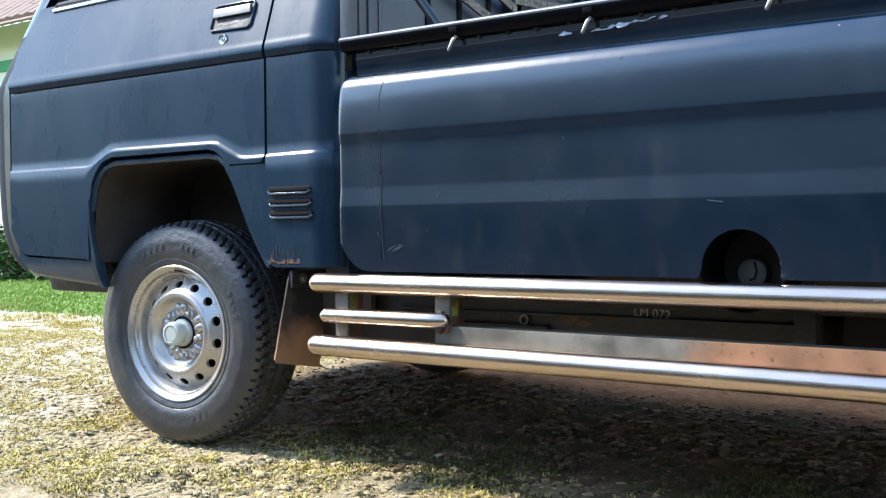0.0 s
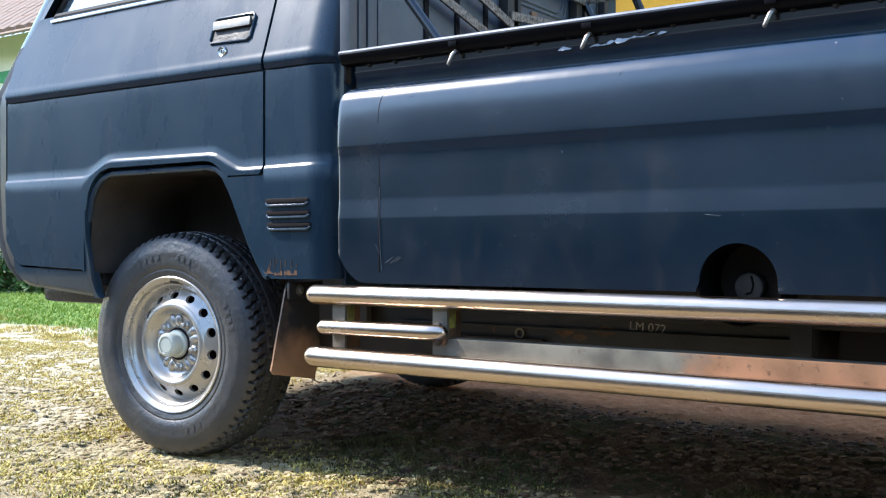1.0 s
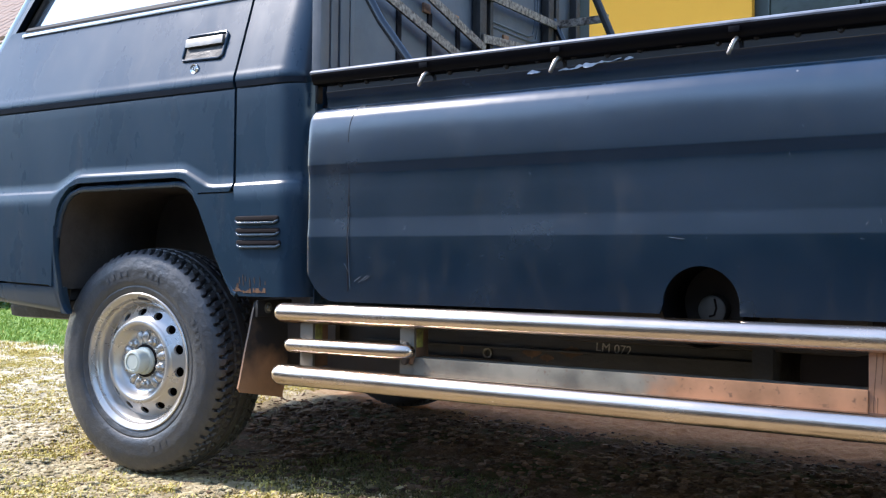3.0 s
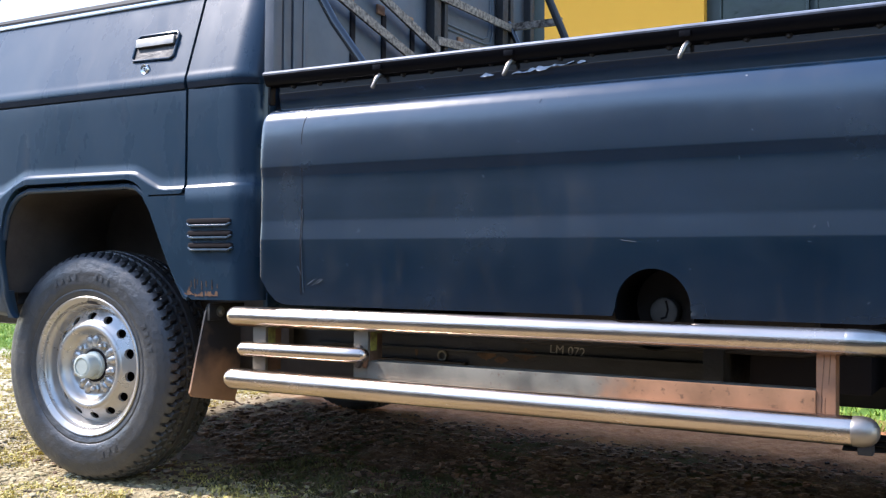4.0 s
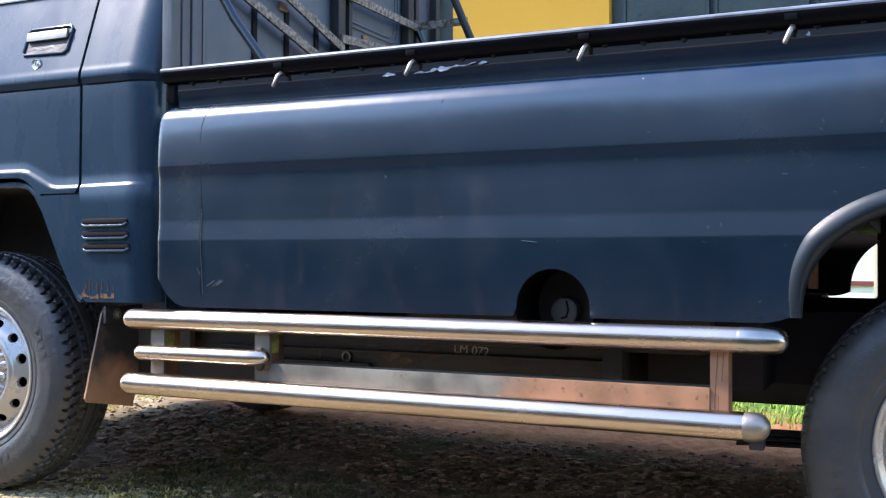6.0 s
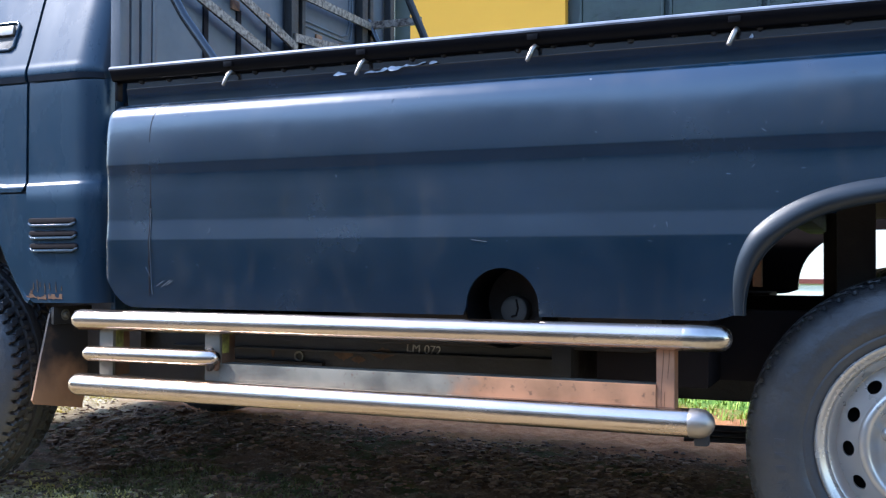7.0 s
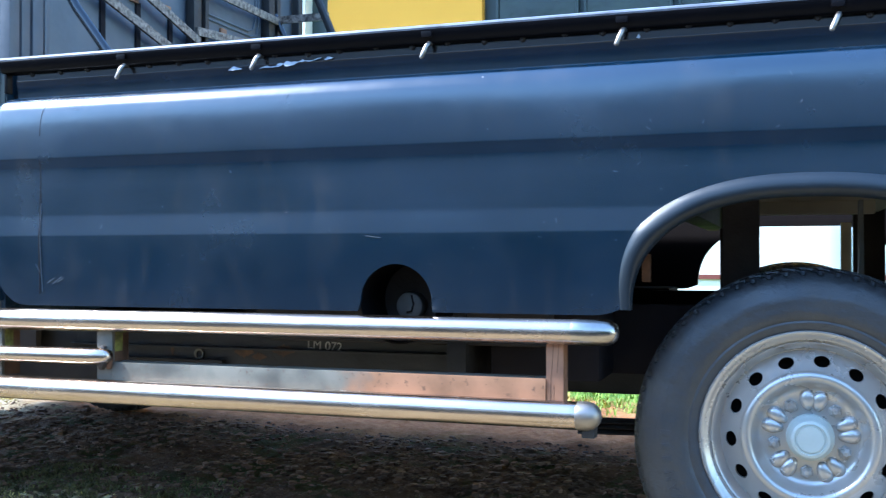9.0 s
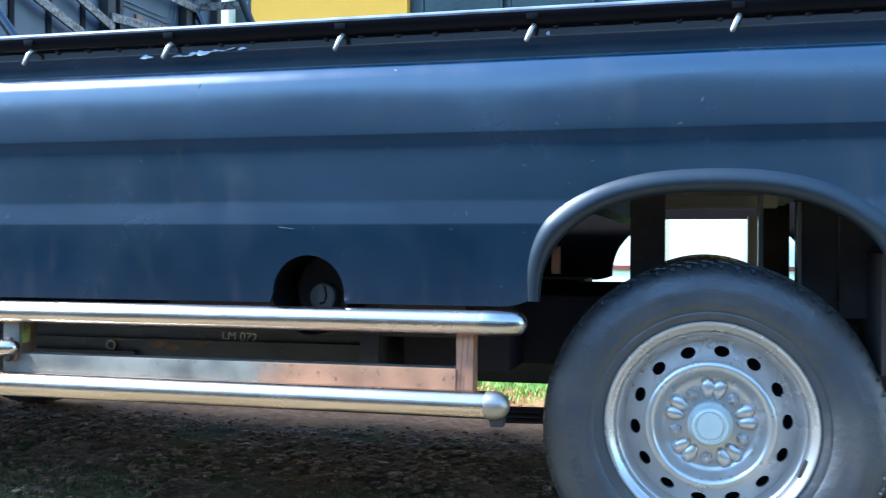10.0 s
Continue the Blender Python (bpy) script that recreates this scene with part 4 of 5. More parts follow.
part("differential", lathe([(0.0, -0.10), (0.07, -0.09), (0.12, -0.04), (0.13, 0.0), (0.12, 0.04), (0.07, 0.09), (0.0, 0.10)], 20), UNDER, truck).location = (HUB_R[0], MID, HUB_R[2])
part("front_axle", tube([(0, 0.12, 0.30), (0, 1.31, 0.30)], 0.035, 12), UNDER, truck)
part("drive_shaft", tube([(0.55, MID, 0.40), (HUB_R[0] - 0.1, MID, 0.29)], 0.035, 14), UNDER, truck)
part("gearbox", boxed((-0.2, 0.55, 0.28), (0.62, 0.88, 0.52), 0.04), UNDER, truck)
# two dark boxes added to hide the bright background under the truck
part("far_side_filler", boxed((1.30, 1.25, 0.33), (2.03, 1.50, 0.51), 0.01), DARK, truck)
part("under_filler", boxed((0.10, 0.325, 0.262), (1.02, 0.343, 0.345), 0.003), UNDER, truck)
part("fuel_tank", boxed((1.28, 0.02, 0.425), (1.93, 0.33, 0.60), 0.03), UNDER, truck, "black fuel tank")
part("tank_strap", boxed((1.72, 0.012, 0.30), (1.76, 0.335, 0.605), 0.003), BLACK, truck)
# dark box added for the shaded space ahead of the rear wheel
part("arch_filler", boxed((1.80, 0.05, 0.36), (2.02, 0.34, 0.62), 0.01), DARK, truck)
ring = part("chassis_ring", lathe([(0.009, -0.004), (0.014, -0.005), (0.014, 0.0), (0.009, 0.0)], 16, closed=True), PLATE, truck, "bare metal eyelet")
ring.location = (0.945, 0.342, 0.358)
random.seed(12)
for x0, x1, z0, z1 in ((1.045, 1.10, 0.350, 0.382), (1.095, 1.135, 0.345, 0.366), (1.15, 1.215, 0.356, 0.388), (0.858, 0.868, 0.350, 0.382)):
    blot = [[(x0 + (x1 - x0) * i / 10, 0.3442, (z0 + z1) / 2 + s_ * (z1 - z0) / 2 * math.sin(math.pi * (0.05 + 0.09 * i)) * random.uniform(0.55, 1.1)) for s_ in (-1, 0, 1)] for i in range(11)]
    part("rust_stain", sheet(blot, thick=0.0006), OLD_RUST, ch)


def writing(text, size, material, parent, m, depth=0.0006):
    """Words as a mesh, read from -y."""
    cu = bpy.data.curves.new("writing", "FONT")
    cu.body, cu.size, cu.extrude, cu.align_x, cu.align_y = text, size, depth, "CENTER", "CENTER"
    tmp = new("writing_tmp", cu)
    me = bpy.data.meshes.new_from_object(tmp.evaluated_get(bpy.context.evaluated_depsgraph_get()))
    bpy.data.objects.remove(tmp)
    me.materials.clear()
    ob = part("writing", me, material, parent)
    ob.matrix_basis = m
    return ob


writing("LM 072", 0.031, CHALK, truck, pose(1.295, 0.3435, 0.387, 90, 4, 0))

# -- wheels --
half_tyre = [(0.1860, 0.006), (0.1949, -0.003), (0.2015, -0.006), (0.2104, -0.0085), (0.2148, -0.0075), (0.2193, -0.011), (0.2370, -0.0155), (0.2415, -0.0148), (0.2548, -0.0165),
             (0.2703, -0.0160), (0.2725, -0.0150), (0.2847, -0.0125), (0.2947, -0.0085), (0.3030, -0.0030), (0.3075, 0.0015), (0.3108, 0.0060), (0.3130, 0.0100), (0.3145, 0.0135), (0.3156, 0.0170),
             (0.3165, 0.0210), (0.3171, 0.0250), (0.3177, 0.0295)]
tread = [(0.3180, 0.034), (0.3186, 0.0395), (0.3130, 0.041), (0.3130, 0.047), (0.3197, 0.0485), (0.3213, 0.060), (0.3219, 0.0665), (0.3125, 0.068), (0.3125, 0.074), (0.3224, 0.0755), (0.3230, 0.0875)]
groove_at = curve([(-0.010, 0.0), (0.006, 0.5), (0.0135, 1.0), (0.017, 3.0), (0.021, 3.6), (0.034, 4.2), (0.040, 5.4)])


def tyre_mesh(cut, sag=Vector((0, 0, 0))):
    """A van tyre: smooth sidewall with rings, shoulder lugs parted by kinked grooves, sipes on the ribs."""
    n, pitch, deep = 528, 8, 0.175
    prof = half_tyre + tread
    full = prof + [(r, deep - d) for r, d in reversed(prof)]
    bm = bmesh.new()
    rings = []
    for k in range(n):
        ring = []
        for r, d in full:
            dd = min(d, deep - d)
            rr = r
            if -0.002 < dd < 0.040 and r > 0.300:
                ph = (k - groove_at(dd)) % pitch
                if ph < 2.2:
                    rr -= cut * min(1.0, max(0.12, (dd + 0.002) / 0.012))
            elif 0.046 < dd < 0.068 and r > 0.316:
                if (k + int(dd * 120)) % pitch < 2:
                    rr -= 0.006
            g = 2 * math.pi * k / n
            low = sag * min(1.0, max(0.0, (r - 0.205) / 0.08))
            ring.append(bm.verts.new((rr * math.cos(g) + low.x, d, rr * math.sin(g) + low.z)))
        rings.append(ring)
    for k in range(n):
        a, b = rings[k], rings[(k + 1) % n]
        for i in range(len(full) - 1):
            bm.faces.new((a[i], a[i + 1], b[i + 1], b[i]))
    bmesh.ops.recalc_face_normals(bm, faces=bm.faces)
    return finish(bm, "tyre", 28)


def disc_mesh():
    """Rim barrel, dished disc with fourteen oval holes, raised pads round the hub."""
    bm = lathe([(0.1870, 0.020), (0.1905, 0.004), (0.1945, -0.002), (0.1950, -0.005), (0.1925, -0.0075), (0.1885, -0.0065), (0.1855, -0.0030), (0.1810, 0.0010), (0.1782, 0.0030),
                (0.1768, 0.0100), (0.1752, 0.0120), (0.1725, 0.0108), (0.1690, 0.0135), (0.1640, 0.0225), (0.1600, 0.0330), (0.1588, 0.0352), (0.1578, 0.0354), (0.1570, 0.0340)], 84)
    holes, na = 14, 24
    zone = lambda r: float(np.interp(r, [0.122, 0.126, 0.132, 0.140, 0.148, 0.157], [0.0065, 0.0100, 0.0155, 0.0220, 0.0285, 0.0340]))
    r0, r1 = 0.122, 0.157
    for h in range(holes):
        g0, dg = 2 * math.pi * (h + 0.08) / holes, math.pi / holes
        outer, inner, deep = [], [], []
        for k in range(na):
            a = 2 * math.pi * k / na
            u, v = math.cos(a), math.sin(a)
            s = 1 / max(abs(u), abs(v))
            ro, go = 0.1395 + (r1 - r0) / 2 * u * s, g0 + dg * v * s
            ri, gi = 0.1388 + 0.0100 * u, g0 + 0.0142 * v / 0.139
            for lst, r, g, d in ((outer, ro, go, 0), (inner, ri, gi, 0), (deep, ri * 1 - 0.0005, gi, 0.010)):
                lst.append(bm.verts.new((r * math.cos(g), zone(r) + d, r * math.sin(g))))
        for k in range(na):
            j = (k + 1) % na
            bm.faces.new((outer[k], outer[j], inner[j], inner[k]))
            bm.faces.new((inner[k], inner[j], deep[j], deep[k]))
    lathe([(0.1222, 0.0065), (0.1200, 0.0030), (0.1160, 0.0), (0.1110, -0.0015), (0.1060, 0.0), (0.1010, 0.0055), (0.0960, 0.0145), (0.0910, 0.0220), (0.0860, 0.0262), (0.0800, 0.0280), (0.060, 0.0280), (0.040, 0.026), (0.0, 0.026)], 84, bm)
    bmesh.ops.remove_doubles(bm, verts=bm.verts, dist=3e-5)
    bmesh.ops.recalc_face_normals(bm, faces=bm.faces)
    return finish(bm, "wheel", 40)


TYRE_ME, WORN_ME, DISC_ME = tyre_mesh(0.0135), tyre_mesh(0.0055, pose(0, 0, 0, 0, 23.5, 0).inverted() @ Vector((0, 0, -0.014))), disc_mesh()
rib = bmesh.new()
bmesh.ops.create_icosphere(rib, subdivisions=2, radius=1.0)
bmesh.ops.scale(rib, vec=(0.0205, 0.0085, 0.0095), verts=rib.verts)
bmesh.ops.translate(rib, vec=(0.067, 0.027, 0), verts=rib.verts)
for v in rib.verts:
    v.co.z *= 1.45 + 16 * (v.co.x - 0.067)
RIB_ME = finish(rib, "wheel_rib")
NUT_ME = finish(lathe([(0.0, -0.012), (0.004, -0.012), (0.0075, -0.008), (0.0085, 0.0), (0.0125, 0.004), (0.0125, 0.012)], 6), "lug_nut", 20)
FRONT_CAP = finish(lathe([(0.0, -0.021), (0.0205, -0.021), (0.0215, -0.019), (0.0235, -0.019), (0.0245, -0.0225), (0.0305, -0.021), (0.0330, -0.017), (0.0340, -0.008), (0.0340, 0.004), (0.031, 0.007), (0.031, 0.014), (0.038, 0.016), (0.0395, 0.020), (0.0395, 0.03)], 40), "hub_cap")
REAR_CAP = finish(lathe([(0.0, -0.010), (0.023, -0.010), (0.0245, -0.0075), (0.0265, -0.0075), (0.028, -0.010), (0.033, -0.0085), (0.0365, -0.003), (0.0375, 0.006), (0.041, 0.010), (0.042, 0.03)], 40), "hub_cap")
# dark ring that paints the shaded gap round the front hub cap
GAP_ME = finish(lathe([(0.036, 0.0255), (0.0465, 0.0255), (0.0475, 0.028), (0.036, 0.028)], 36, closed=True), "hub_gap")
DRUM_ME = finish(lathe([(0.0, 0.062), (0.13, 0.062), (0.164, 0.066), (0.166, 0.10), (0.166, 0.15), (0.0, 0.15)], 40), "brake_drum")


def wheel(at, front, turn, spin, far):
    m = Matrix.Translation(at) @ pose(0, 0, 0, 0, 0, turn) @ pose(0, 0, 0, 0, spin, 0)
    w = part("wheel", DISC_ME, SILVER, truck, "silver-painted pressed steel wheel with round holes")
    w.matrix_basis = m
    part("tyre", TYRE_ME if front else WORN_ME, RUBBER, w, "dusty black van tyre" if front else "worn dusty black van tyre")
    part("brake_drum", DRUM_ME, DARK, w)
    part("hub_cap", FRONT_CAP if front else REAR_CAP, CAP, w, "dull grey-green hub cap" if front else "")
    if front:
        part("hub_gap", GAP_ME, DARK, w)
    for k in range(5):
        n = part("lug_nut", NUT_ME, SILVER, w)
        g = 2 * math.pi * k / 5
        n.location = (0.0640 * math.cos(g), 0.020, 0.0640 * math.sin(g))
    for k in range(15):
        if k % 3:
            turn_by = 24 * (k + (0.12 if k % 3 == 1 else -0.12))
            part("wheel_rib", RIB_ME, SILVER, w).matrix_basis = pose(0, 0, 0, 0, -turn_by, 0)
    weight = part("balance_weight", boxed((-0.018, -0.004, -0.006), (0.018, 0.006, 0.006), 0.003), UNDER, w)
    weight.matrix_basis = pose(0, 0, 0, 0, -8 if front else 90, 0) @ pose(0, 0.004, 0.181)
    return w


front_wheel = wheel(HUB_F, True, 3.15, 12, False)
rear = wheel(HUB_R, False, 0, 23.5, False)
wheel((0, 2 * MID - 0.0, 0.350), True, 180, 50, True)
wheel((HUB_R[0], 2 * MID - 0.025, 0.277), False, 180, -23.5, True)
for ang in (128, 122, 116, 110, 92, 87, 82, 40, 35, 30, 25, 300, 306, 312):
    a = radians(ang)
    part("sidewall_mark", boxed((-0.006, -0.001, -0.008), (0.006, 0.001, 0.008), 0.0005), RUBBER, front_wheel).matrix_basis = pose(0.250 * math.cos(a), -0.0165, 0.250 * math.sin(a), 0, -(ang - 90), 0)
# raised letters on the sidewall
for ch_, ang in (("V", 204.5), ("A", 200.0), ("N", 195.0)):
    a = radians(ang)
    r = 0.254
    writing(ch_, 0.026, RUBBER, rear, rear.matrix_basis.inverted() @ pose(HUB_R[0] + r * math.cos(a), HUB_R[1] - 0.0172, HUB_R[2] - 0.014 + r * math.sin(a), 90, 0, 0) @ pose(0, 0, 0, 0, 0, ang - 90), 0.0012)
for ang in (188.0, 182.5, 177.0):
    a = radians(ang)
    r = 0.254
    b = boxed((-0.006, -0.0003, -0.009), (0.006, 0.001, 0.009), 0.0005)
    part("sidewall_mark", b, RUBBER, rear).matrix_basis = rear.matrix_basis.inverted() @ pose(HUB_R[0] + r * math.cos(a), HUB_R[1] - 0.0172, HUB_R[2] - 0.014 + r * math.sin(a), 0, -(ang - 90), 0)

# ---- ground ----


def ground_z(x, y):
    z = -0.0175 * min(max(x, -0.8), 3.6) - 0.016
    near = max(0.0, min(1.0, (x + 2.3) / 0.4, (3.5 - x) / 0.4, (y + 0.9) / 0.4, (3.1 - y) / 0.4))
    z += 0.012 * noise.noise((x * 1.1, y * 1.1, 0.3)) + near * (0.008 * noise.noise((x * 6, y * 6, 1.7)) + 0.011 * noise.noise((x * 15, y * 15, 4.1)) + 0.010 * noise.noise((x * 31, y * 31, 8.1)))
    z += 0.036 * min(1.0, max(0.0, (y - 0.6) / 0.8))
    for hx_, hy_, hz_ in ((0.0, 0.09, -0.018), (2.404, 0.11, -0.060)):
        d = math.hypot(x - hx_, (y - hy_))
        if d < 0.30:
            k = max(0, 1 - d / 0.30)
            z += (hz_ - z) * min(1, 1.6 * k)
    return z


def spread(lo, hi, fine_lo, fine_hi, d):
    v = list(np.arange(fine_lo, fine_hi, d))
    s, x = d, fine_hi
    while x < hi:
        v.append(x)
        s *= 1.32
        x += s
    v.append(hi)
    s, x = d, fine_lo
    while x > lo:
        s *= 1.32
        x -= s
        v.insert(0, max(x, lo))
    return v


gx, gy = spread(-900, 900, -1.9, 3.1, 0.022), spread(-900, 900, -0.5, 2.7, 0.022)
verts = [(x, y, ground_z(x, y)) for x in gx for y in gy]
ny = len(gy)
faces = [(i * ny + j, (i + 1) * ny + j, (i + 1) * ny + j + 1, i * ny + j + 1) for i in range(len(gx) - 1) for j in range(ny - 1)]
me = bpy.data.meshes.new("ground")
me.from_pydata(verts, [], faces)
me.polygons.foreach_set("use_smooth", [True] * len(faces))
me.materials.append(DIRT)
tagged(new("ground", me), "packed stony dirt with patches of moss", "ground", kind="structure")


def scatter(name, label, category, material, n, area, shape, seed, test=None):
    """Many small pieces joined in one mesh: area = x0, x1, y0, y1."""
    rnd = random.Random(seed)
    vs, fs = [], []
    while n > 0:
        x, y = rnd.uniform(area[0], area[1]), rnd.uniform(area[2], area[3])
        n -= 1
        if test and not test(x, y, rnd):
            continue
        shape(vs, fs, x, y, ground_z(x, y), rnd)
    me = bpy.data.meshes.new(name)
    me.from_pydata(vs, [], fs)
    me.materials.append(material)
    return tagged(new(name, me), label, category, kind="stuff")


def stone(vs, fs, x, y, z, r):
    s = 0.0018 + 0.0075 * r.random() ** 6
    a = r.uniform(0, 6.3)
    o = len(vs)
    e = r.uniform(1.0, 1.7)
    ca, sa = math.cos(a), math.sin(a)
    for dz, k in ((-0.2, 1.0), (0.50, 0.75)):
        for i in range(5):
            g = 1.2566 * i
            q = s * k * r.uniform(0.75, 1.2)
            u, v = q * math.cos(g) * e, q * math.sin(g)
            vs.append((x + u * ca - v * sa, y + u * sa + v * ca, z + s * dz * r.uniform(0.6, 1.2)))
    for i in range(5):
        j = (i + 1) % 5
        fs.append((o + i, o + j, o + 5 + j, o + 5 + i))
    fs.append(tuple(o + 5 + i for i in range(5)))


def tuft(height, lean, count):
    def make(vs, fs, x, y, z, r):
        for _ in range(count):
            h = height * r.uniform(0.5, 1.2)
            g, l = r.uniform(0, 6.3), lean * r.uniform(0.3, 1.2)
            bx, by = x + r.gauss(0, 0.012), y + r.gauss(0, 0.012)
            w = 0.0018 + 0.02 * h
            w = min(w, 0.0026)
            sx, sy = -math.sin(g) * w, math.cos(g) * w
            mx, my = bx + math.cos(g) * l * h * 0.4, by + math.sin(g) * l * h * 0.4
            tx, ty = bx + math.cos(g) * l * h, by + math.sin(g) * l * h
            o = len(vs)
            vs.extend([(bx - sx, by - sy, z - 0.003), (bx + sx, by + sy, z - 0.003), (mx + sx, my + sy, z + h * 0.6), (mx - sx, my - sy, z + h * 0.6), (tx, ty, z + h)])
            fs.extend([(o, o + 1, o + 2, o + 3), (o + 3, o + 2, o + 4)])
    return make


def cobble(vs, fs, x, y, z, r):
    """A half-sunk rounded lump."""
    s, h = r.uniform(0.0035, 0.0105), r.uniform(0.25, 0.55)
    e, a, o = r.uniform(1.0, 1.8), r.gauss(0, 0.6), len(vs)
    ca, sa = math.cos(a), math.sin(a)
    for dz, k in ((-0.3, 1.05), (0.55, 0.85), (0.92, 0.45)):
        for i in range(7):
            g = 2 * math.pi * i / 7
            q = s * k * r.uniform(0.85, 1.12)
            u, v = q * math.cos(g) * e, q * math.sin(g)
            vs.append((x + u * ca - v * sa, y + u * sa + v * ca, z + s * h * dz))
    for b in (0, 7):
        fs.extend((o + b + i, o + b + (i + 1) % 7, o + b + 7 + (i + 1) % 7, o + b + 7 + i) for i in range(7))
    fs.append(tuple(o + 14 + i for i in range(7)))


# pale litter outside, dark crumbs beneath: part of the truck's shade is in their colour
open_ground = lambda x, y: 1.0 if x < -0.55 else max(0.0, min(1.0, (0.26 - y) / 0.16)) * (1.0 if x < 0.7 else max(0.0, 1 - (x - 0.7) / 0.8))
scatter("leaf_litter", "dry straw-coloured leaf litter and flakes", "leaf litter", STRAW, 30000, (-2.8, 2.3, -0.45, 1.9), stone, 21, lambda x, y, r: r.random() < open_ground(x, y))
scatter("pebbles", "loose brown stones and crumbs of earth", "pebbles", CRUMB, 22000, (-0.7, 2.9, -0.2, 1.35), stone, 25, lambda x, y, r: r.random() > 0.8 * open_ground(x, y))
def clod(vs, fs, x, y, z, r):
    k = r.uniform(0.8, 2.2)
    o = len(vs)
    stone(vs, fs, 0, 0, 0, r)
    top = max(abs(v[0]) for v in vs[o:])
    for i in range(o, len(vs)):
        a, b, c = vs[i]
        f = 0.0075 * k / max(top, 1e-4)
        vs[i] = (x + a * f, y + b * f, z + c * f * 0.8)


scatter("earth_clods", "dark clods of earth under the truck", "clods", CRUMB, 4600, (-0.4, 2.9, 0.1, 1.30), clod, 27, lambda x, y, r: noise.noise((x * 2.5, y * 2.5, 3.3)) > -0.15)
patch = lambda x, y, r: noise.noise((x * 2.1 + 7, y * 2.1, 0.5)) + 0.45 * noise.noise((x * 7 + 3, y * 7, 2.5)) > 0.05 + 0.25 * r.random()
scatter("gravel", "pale beige half-sunk gravel and dried mud lumps", "gravel", GRAVEL, 15000, (-2.0, 1.7, -0.45, 0.60), cobble, 31, lambda x, y, r: r.random() < open_ground(x, y - 0.12) * (0.75 + 0.8 * noise.noise((x * 3, y * 3, 9.1))))
thin = lambda x, y, r: r.random() < open_ground(x, y - 0.10) * (0.42 + (1.5 if y < 0.3 else 1.1) * noise.noise((x * 4.5, y * (4.5 if y < 0.3 else 7), 6.5)))
scatter("dry_moss", "short dry yellow-green moss and grass", "moss", DRY, 42000, (-3.4, 2.3, -0.5, 1.9), tuft(0.008, 1.9, 7), 22, thin)
mossy = lambda x, y, r: r.random() > 0.75 * open_ground(x, y) and noise.noise((x * 3.1 + 2, y * 3.1, 1.5)) + 0.5 * noise.noise((x * 9, y * 9, 2.5)) > 0.02 + 0.3 * r.random()
scatter("dark_moss", "dark green moss on shaded soil", "moss", MOSS, 13000, (0.1, 2.6, -0.5, 0.62), tuft(0.009, 1.5, 6), 26, mossy)
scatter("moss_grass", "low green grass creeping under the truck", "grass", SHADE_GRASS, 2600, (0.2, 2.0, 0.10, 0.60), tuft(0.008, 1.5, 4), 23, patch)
lawn_test = lambda x, y, r: y > 1.95 + 0.4 * noise.noise((x * 1.6, y * 1.6, 0)) + 0.2 * r.random()
scatter("lawn", "bright green sunlit grass beyond the dirt", "grass", BLADE, 15000, (-9.0, 4.0, 1.8, 5.2), tuft(0.032, 1.0, 6), 24, lawn_test)

scatter("dry_lawn_edge", "yellowed grass along the edge of the lawn", "grass", DRY, 5000, (-6.5, 1.5, 1.7, 3.0), tuft(0.022, 1.2, 5), 28, lambda x, y, r: noise.noise((x * 1.9, y * 1.9, 7.7)) > 0.35 * (y - 2.1) + 0.2 * r.random() - 0.1)

# ---- bush at the far left ----


def bush(at, radius, seed):
    rnd = random.Random(seed)
    t = thing("bush", "dense dark green leafy bush at the edge of the lawn", "bush", at, "bushes by the lawn")
    st = bmesh.new()
    for _ in range(9):
        g = rnd.uniform(0, 6.3)
        tube([(0, 0, 0), (0.25 * radius * math.cos(g), 0.25 * radius * math.sin(g), 0.4 * radius), (0.6 * radius * math.cos(g), 0.6 * radius * math.sin(g), 0.9 * radius)], 0.02, 6, st)
    part("stems", st, BROWN_RUST, t)
    vs, fs = [], []
    for _ in range(2600):
        d = Vector((rnd.gauss(0, 1), rnd.gauss(0, 1), rnd.gauss(0, 1))).normalized()
        k = radius * (0.55 + 0.5 * rnd.random()) * (1 + 0.25 * noise.noise(d * 2.2 + Vector((seed, 0, 0))))
        p = Vector((d.x * k, d.y * k, abs(d.z) * k * 0.95 + 0.05))
        u = Vector((rnd.gauss(0, 1), rnd.gauss(0, 1), rnd.gauss(-0.3, 0.7))).normalized()
        s = u.cross(Vector((rnd.gauss(0, 1), rnd.gauss(0, 1), 1))).normalized()
        l, w = rnd.uniform(0.05, 0.10), rnd.uniform(0.014, 0.024)
        o = len(vs)
        vs.extend([tuple(p), tuple(p + u * l * 0.5 + s * w), tuple(p + u * l), tuple(p + u * l * 0.5 - s * w)])
        fs.append((o, o + 1, o + 2, o + 3))
    me = bpy.data.meshes.new("foliage")
    me.from_pydata(vs, [], fs)
    part("foliage", me, LEAF, t)
    return t


for i, (x, y, r) in enumerate(((-8.7, 4.9, 0.62), (-7.9, 5.2, 0.55), (-9.6, 5.0, 0.7), (-7.2, 5.6, 0.5))):
    bush((x, y, -0.02), r, 30 + i)

# ---- yellow house behind the truck ----
WALL_Y = 5.4
house = thing("house", "yellow-painted single-storey house with dark green windows", "house", (0, WALL_Y, 0))


def slab(name, x0, x1, z0, z1, material, parent, front=0.0, deep=0.15, label="", bevel=0.0):
    return part(name, boxed((x0, -front, z0), (x1, deep, z1), bevel), material, parent, label)


slab("wall", -1.07, 0.21, 1.15, 3.3, YELLOW, house, label="smooth yellow wall")
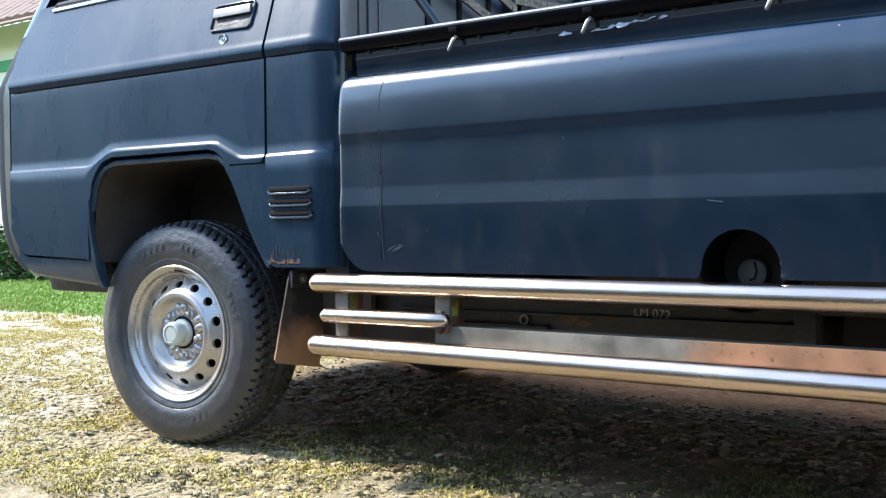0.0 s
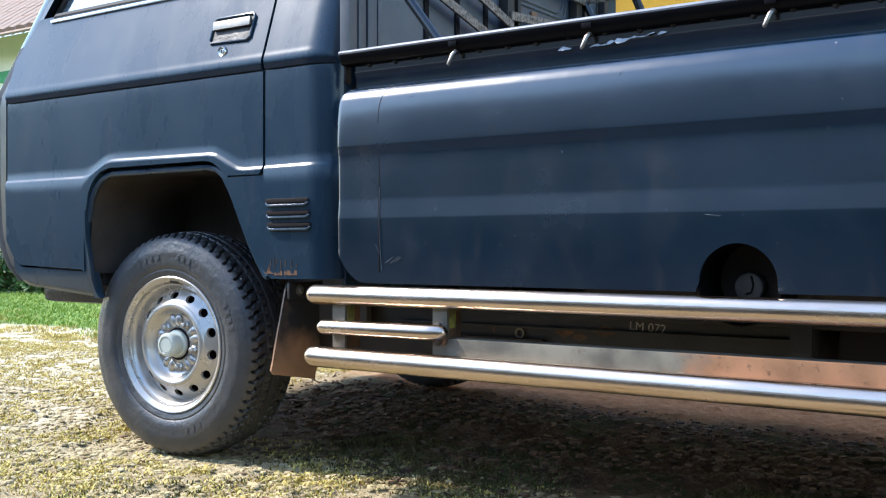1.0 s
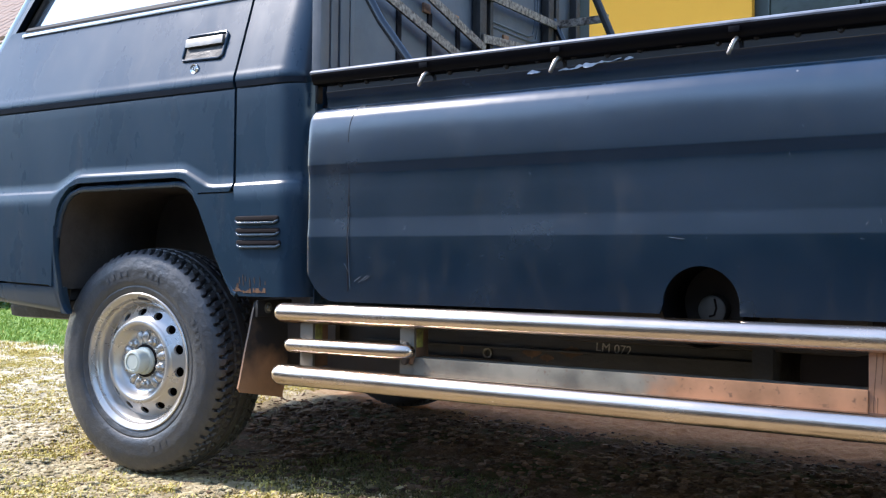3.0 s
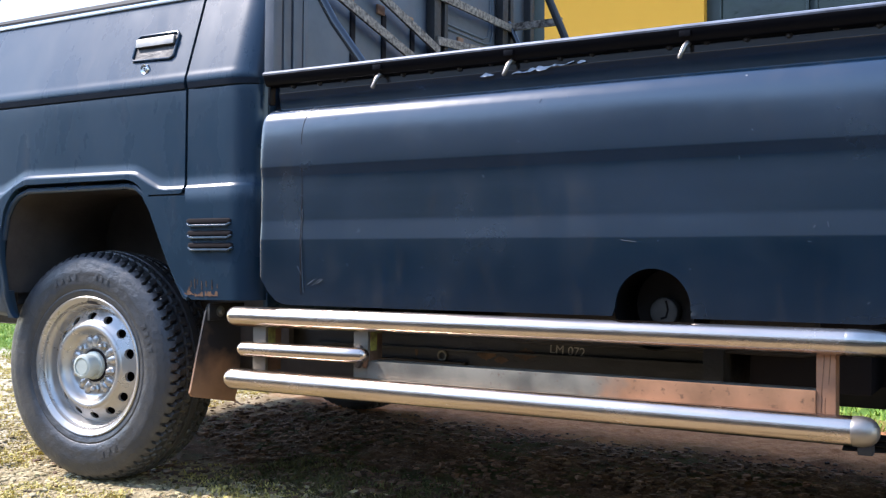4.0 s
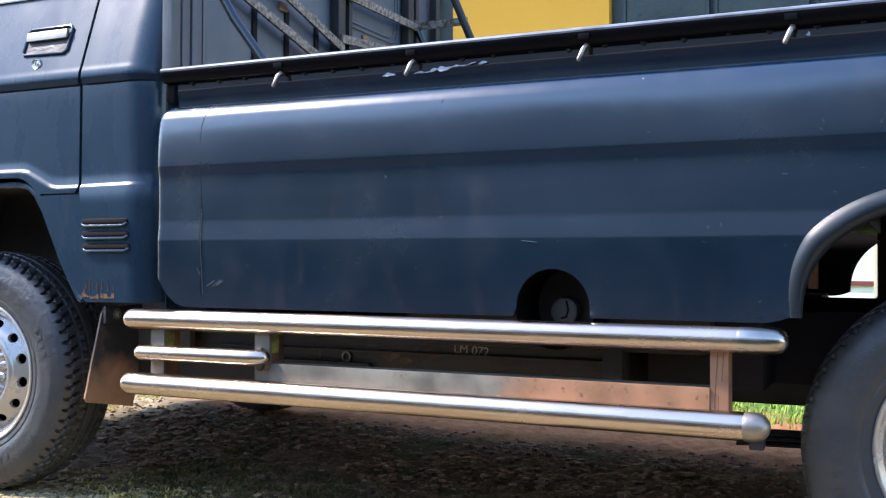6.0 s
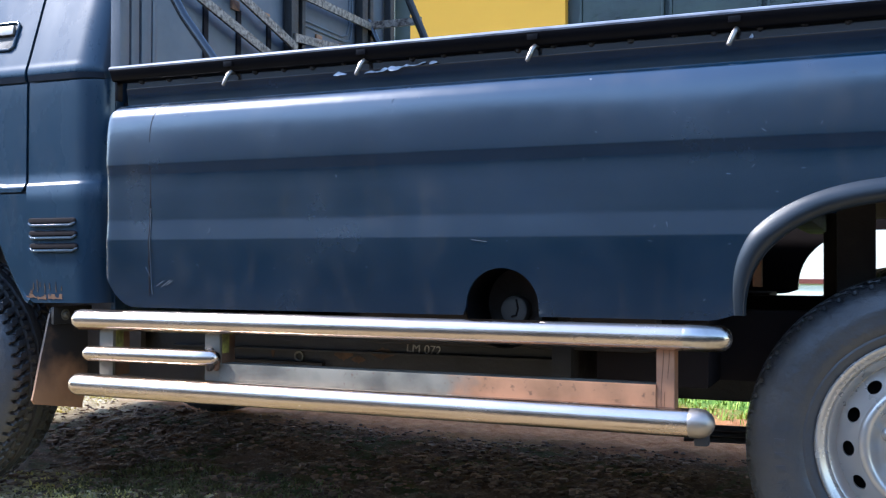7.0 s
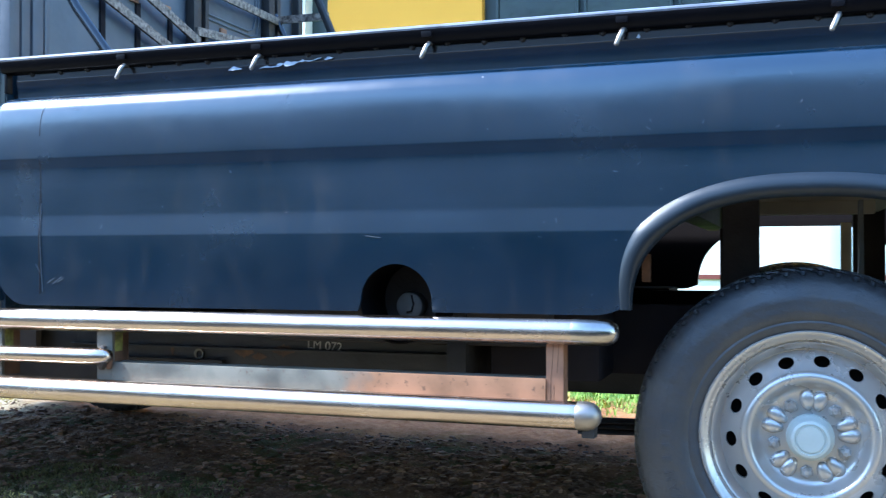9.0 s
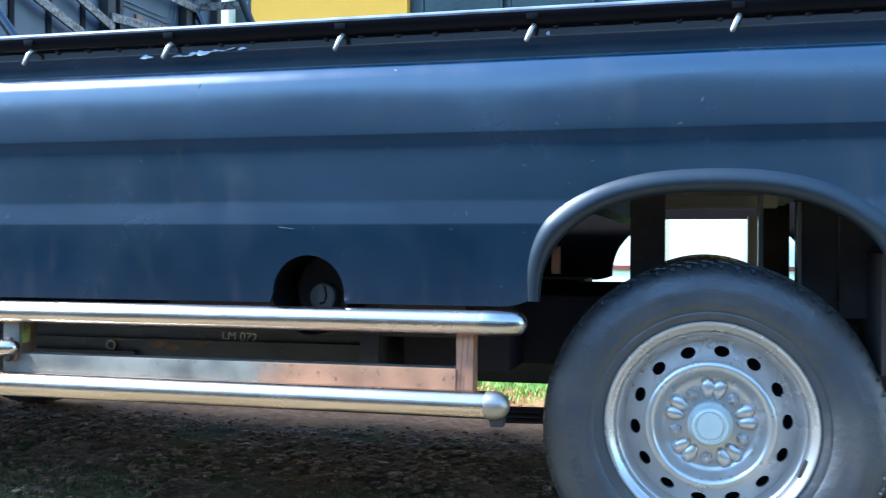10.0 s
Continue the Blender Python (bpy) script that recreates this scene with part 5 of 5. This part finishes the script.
slab("wall", 2.24, 6.5, 1.15, 3.3, YELLOW, house)
slab("wall", 0.21, 2.24, 2.95, 3.3, YELLOW, house)
slab("wall", -6.0, -1.36, 1.15, 3.3, YELLOW, house)
slab("lower_wall", -6.0, 6.5, -0.15, 1.15, WHITE, house, 0.002, label="white-painted lower wall")
slab("pillar", -1.36, -1.22, 1.15, 3.3, WHITE, house, 0.10, label="white pillar")
slab("door", -1.22, -1.07, 1.15, 3.3, FRAME_GREEN, house, -0.03, 0.10)
slab("skirting", -6.0, 6.5, 0.455, 0.487, MAROON, house, 0.02, label="maroon band")
win = slab("window", 0.21, 2.24, 1.15, 2.95, FRAME_GREEN, house, -0.08, 0.13, label="dark green window with glossy panes")
for x0, x1 in ((0.33, 0.92), (1.0, 1.60), (1.68, 2.14)):
    slab("pane", x0, x1, 1.25, 2.85, PANE, win, -0.05, 0.079)
    slab("pane_frame", x0 - 0.02, x0, 1.23, 2.87, FRAME_GREEN, win, -0.03, 0.08)
    slab("pane_frame", x1, x1 + 0.02, 1.23, 2.87, FRAME_GREEN, win, -0.03, 0.08)
slab("wall", -6.0, 6.5, -0.15, 3.3, WHITE, house, -4.0, 4.15)
for x in (-6.0, 6.35):
    part("wall", boxed((x, 0.15, -0.15), (x + 0.15, 4.0, 3.3)), YELLOW, house)
rf = bmesh.new()
for s in (0, 1):
    c = [(-6.6, -0.35 + s * 5.0, 3.25), (7.1, -0.35 + s * 5.0, 3.25), (7.1, 2.1, 4.6), (-6.6, 2.1, 4.6)]
    v = [rf.verts.new(p) for p in c] + [rf.verts.new((p[0], p[1], p[2] + 0.12)) for p in c]
    for q in ((0, 1, 2, 3), (7, 6, 5, 4), (0, 4, 5, 1), (1, 5, 6, 2), (2, 6, 7, 3), (3, 7, 4, 0)):
        rf.faces.new([v[i] for i in q])
bmesh.ops.recalc_face_normals(rf, faces=rf.faces)
part("roof", rf, TILE, house)
# cream post seen beneath the truck
post = thing("porch_post", "cream-painted square porch post standing on the ground", "post", (2.10, 5.1, 0))
part("shaft", boxed((-0.06, -0.06, -0.1), (0.06, 0.06, 1.55), 0.008), CREAM, post)

# ---- small white house far to the left ----
far_house = thing("far_house", "white house with green bands and clay tile roof", "house", (-19.0, 11.5, 0))
part("wall", boxed((-3.5, 0, -0.2), (3.0, 5.0, 5.3)), WHITE, far_house)
for z0, z1 in ((4.25, 4.5), (3.55, 3.62)):
    part("band", boxed((-3.5, -0.05, z0), (3.0, -0.003, z1)), GREEN_TRIM, far_house)
slope = math.atan2(0.25, 0.36)
deck = boxed((-4.4, -1.95, -0.05), (4.4, 1.55, 0.0), 0.0, Matrix.Rotation(slope, 3, "X"))
bmesh.ops.translate(deck, verts=deck.verts, vec=(-0.4, 0.55, 5.98))
roof = part("roof", deck, TILE, far_house, "weathered clay roof tiles")
tile_me = finish(tube([(0, 0, 0), (0, 0.66, 0.45)], 0.19, 8, flat=(1, 0.5)), "roof_tile")
tile_me.materials.append(TILE)
for r in range(6):
    for c in range(22):
        t = part("roof_tile", tile_me, TILE, roof)
        t.location = (-4.2 + c * 0.36 + (0.02 if (c * 7 + r * 3) % 5 == 0 else 0.0), -0.98 + r * 0.54, 5.05 + r * 0.375)

# ---- unseen wall and hedges added behind the camera to shape reflections ----
part_wall = boxed((-30.0, -11.2, -0.2), (8.0, -11.0, 4.9), 0.01)
tagged(part("reflection_wall", part_wall, WALL_BROWN, None), "unseen grey plastered wall added for the paint to reflect", "wall", kind="structure")
hedge = bmesh.new()
for i in range(150):
    front = i >= 90
    x = -58 + i if not front else -46 + (i - 90) * 0.95
    h = (1.2 if front else 5.6) + (0.4 if front else 1.8) * noise.noise((x * 0.35, 0, 0)) + (0.2 if front else 0.5) * noise.noise((x * 1.7, 3, 0))
    r = bmesh.ops.create_icosphere(hedge, subdivisions=2, radius=1.0)
    for v in r["verts"]:
        k = 1 + 0.25 * noise.noise(v.co * 2.5 + Vector((x, 0, 0)))
        v.co = Vector((x + v.co.x * 1.5 * k, (-8.6 if front else -15) + v.co.y * 1.4 * k, max(-0.2, h * 0.5 + v.co.z * h * 0.62 * k)))
tagged(part("reflection_hedge", hedge, HEDGE, None, "unseen dark green hedge added to darken reflections", 180), "", "hedge", kind="structure")
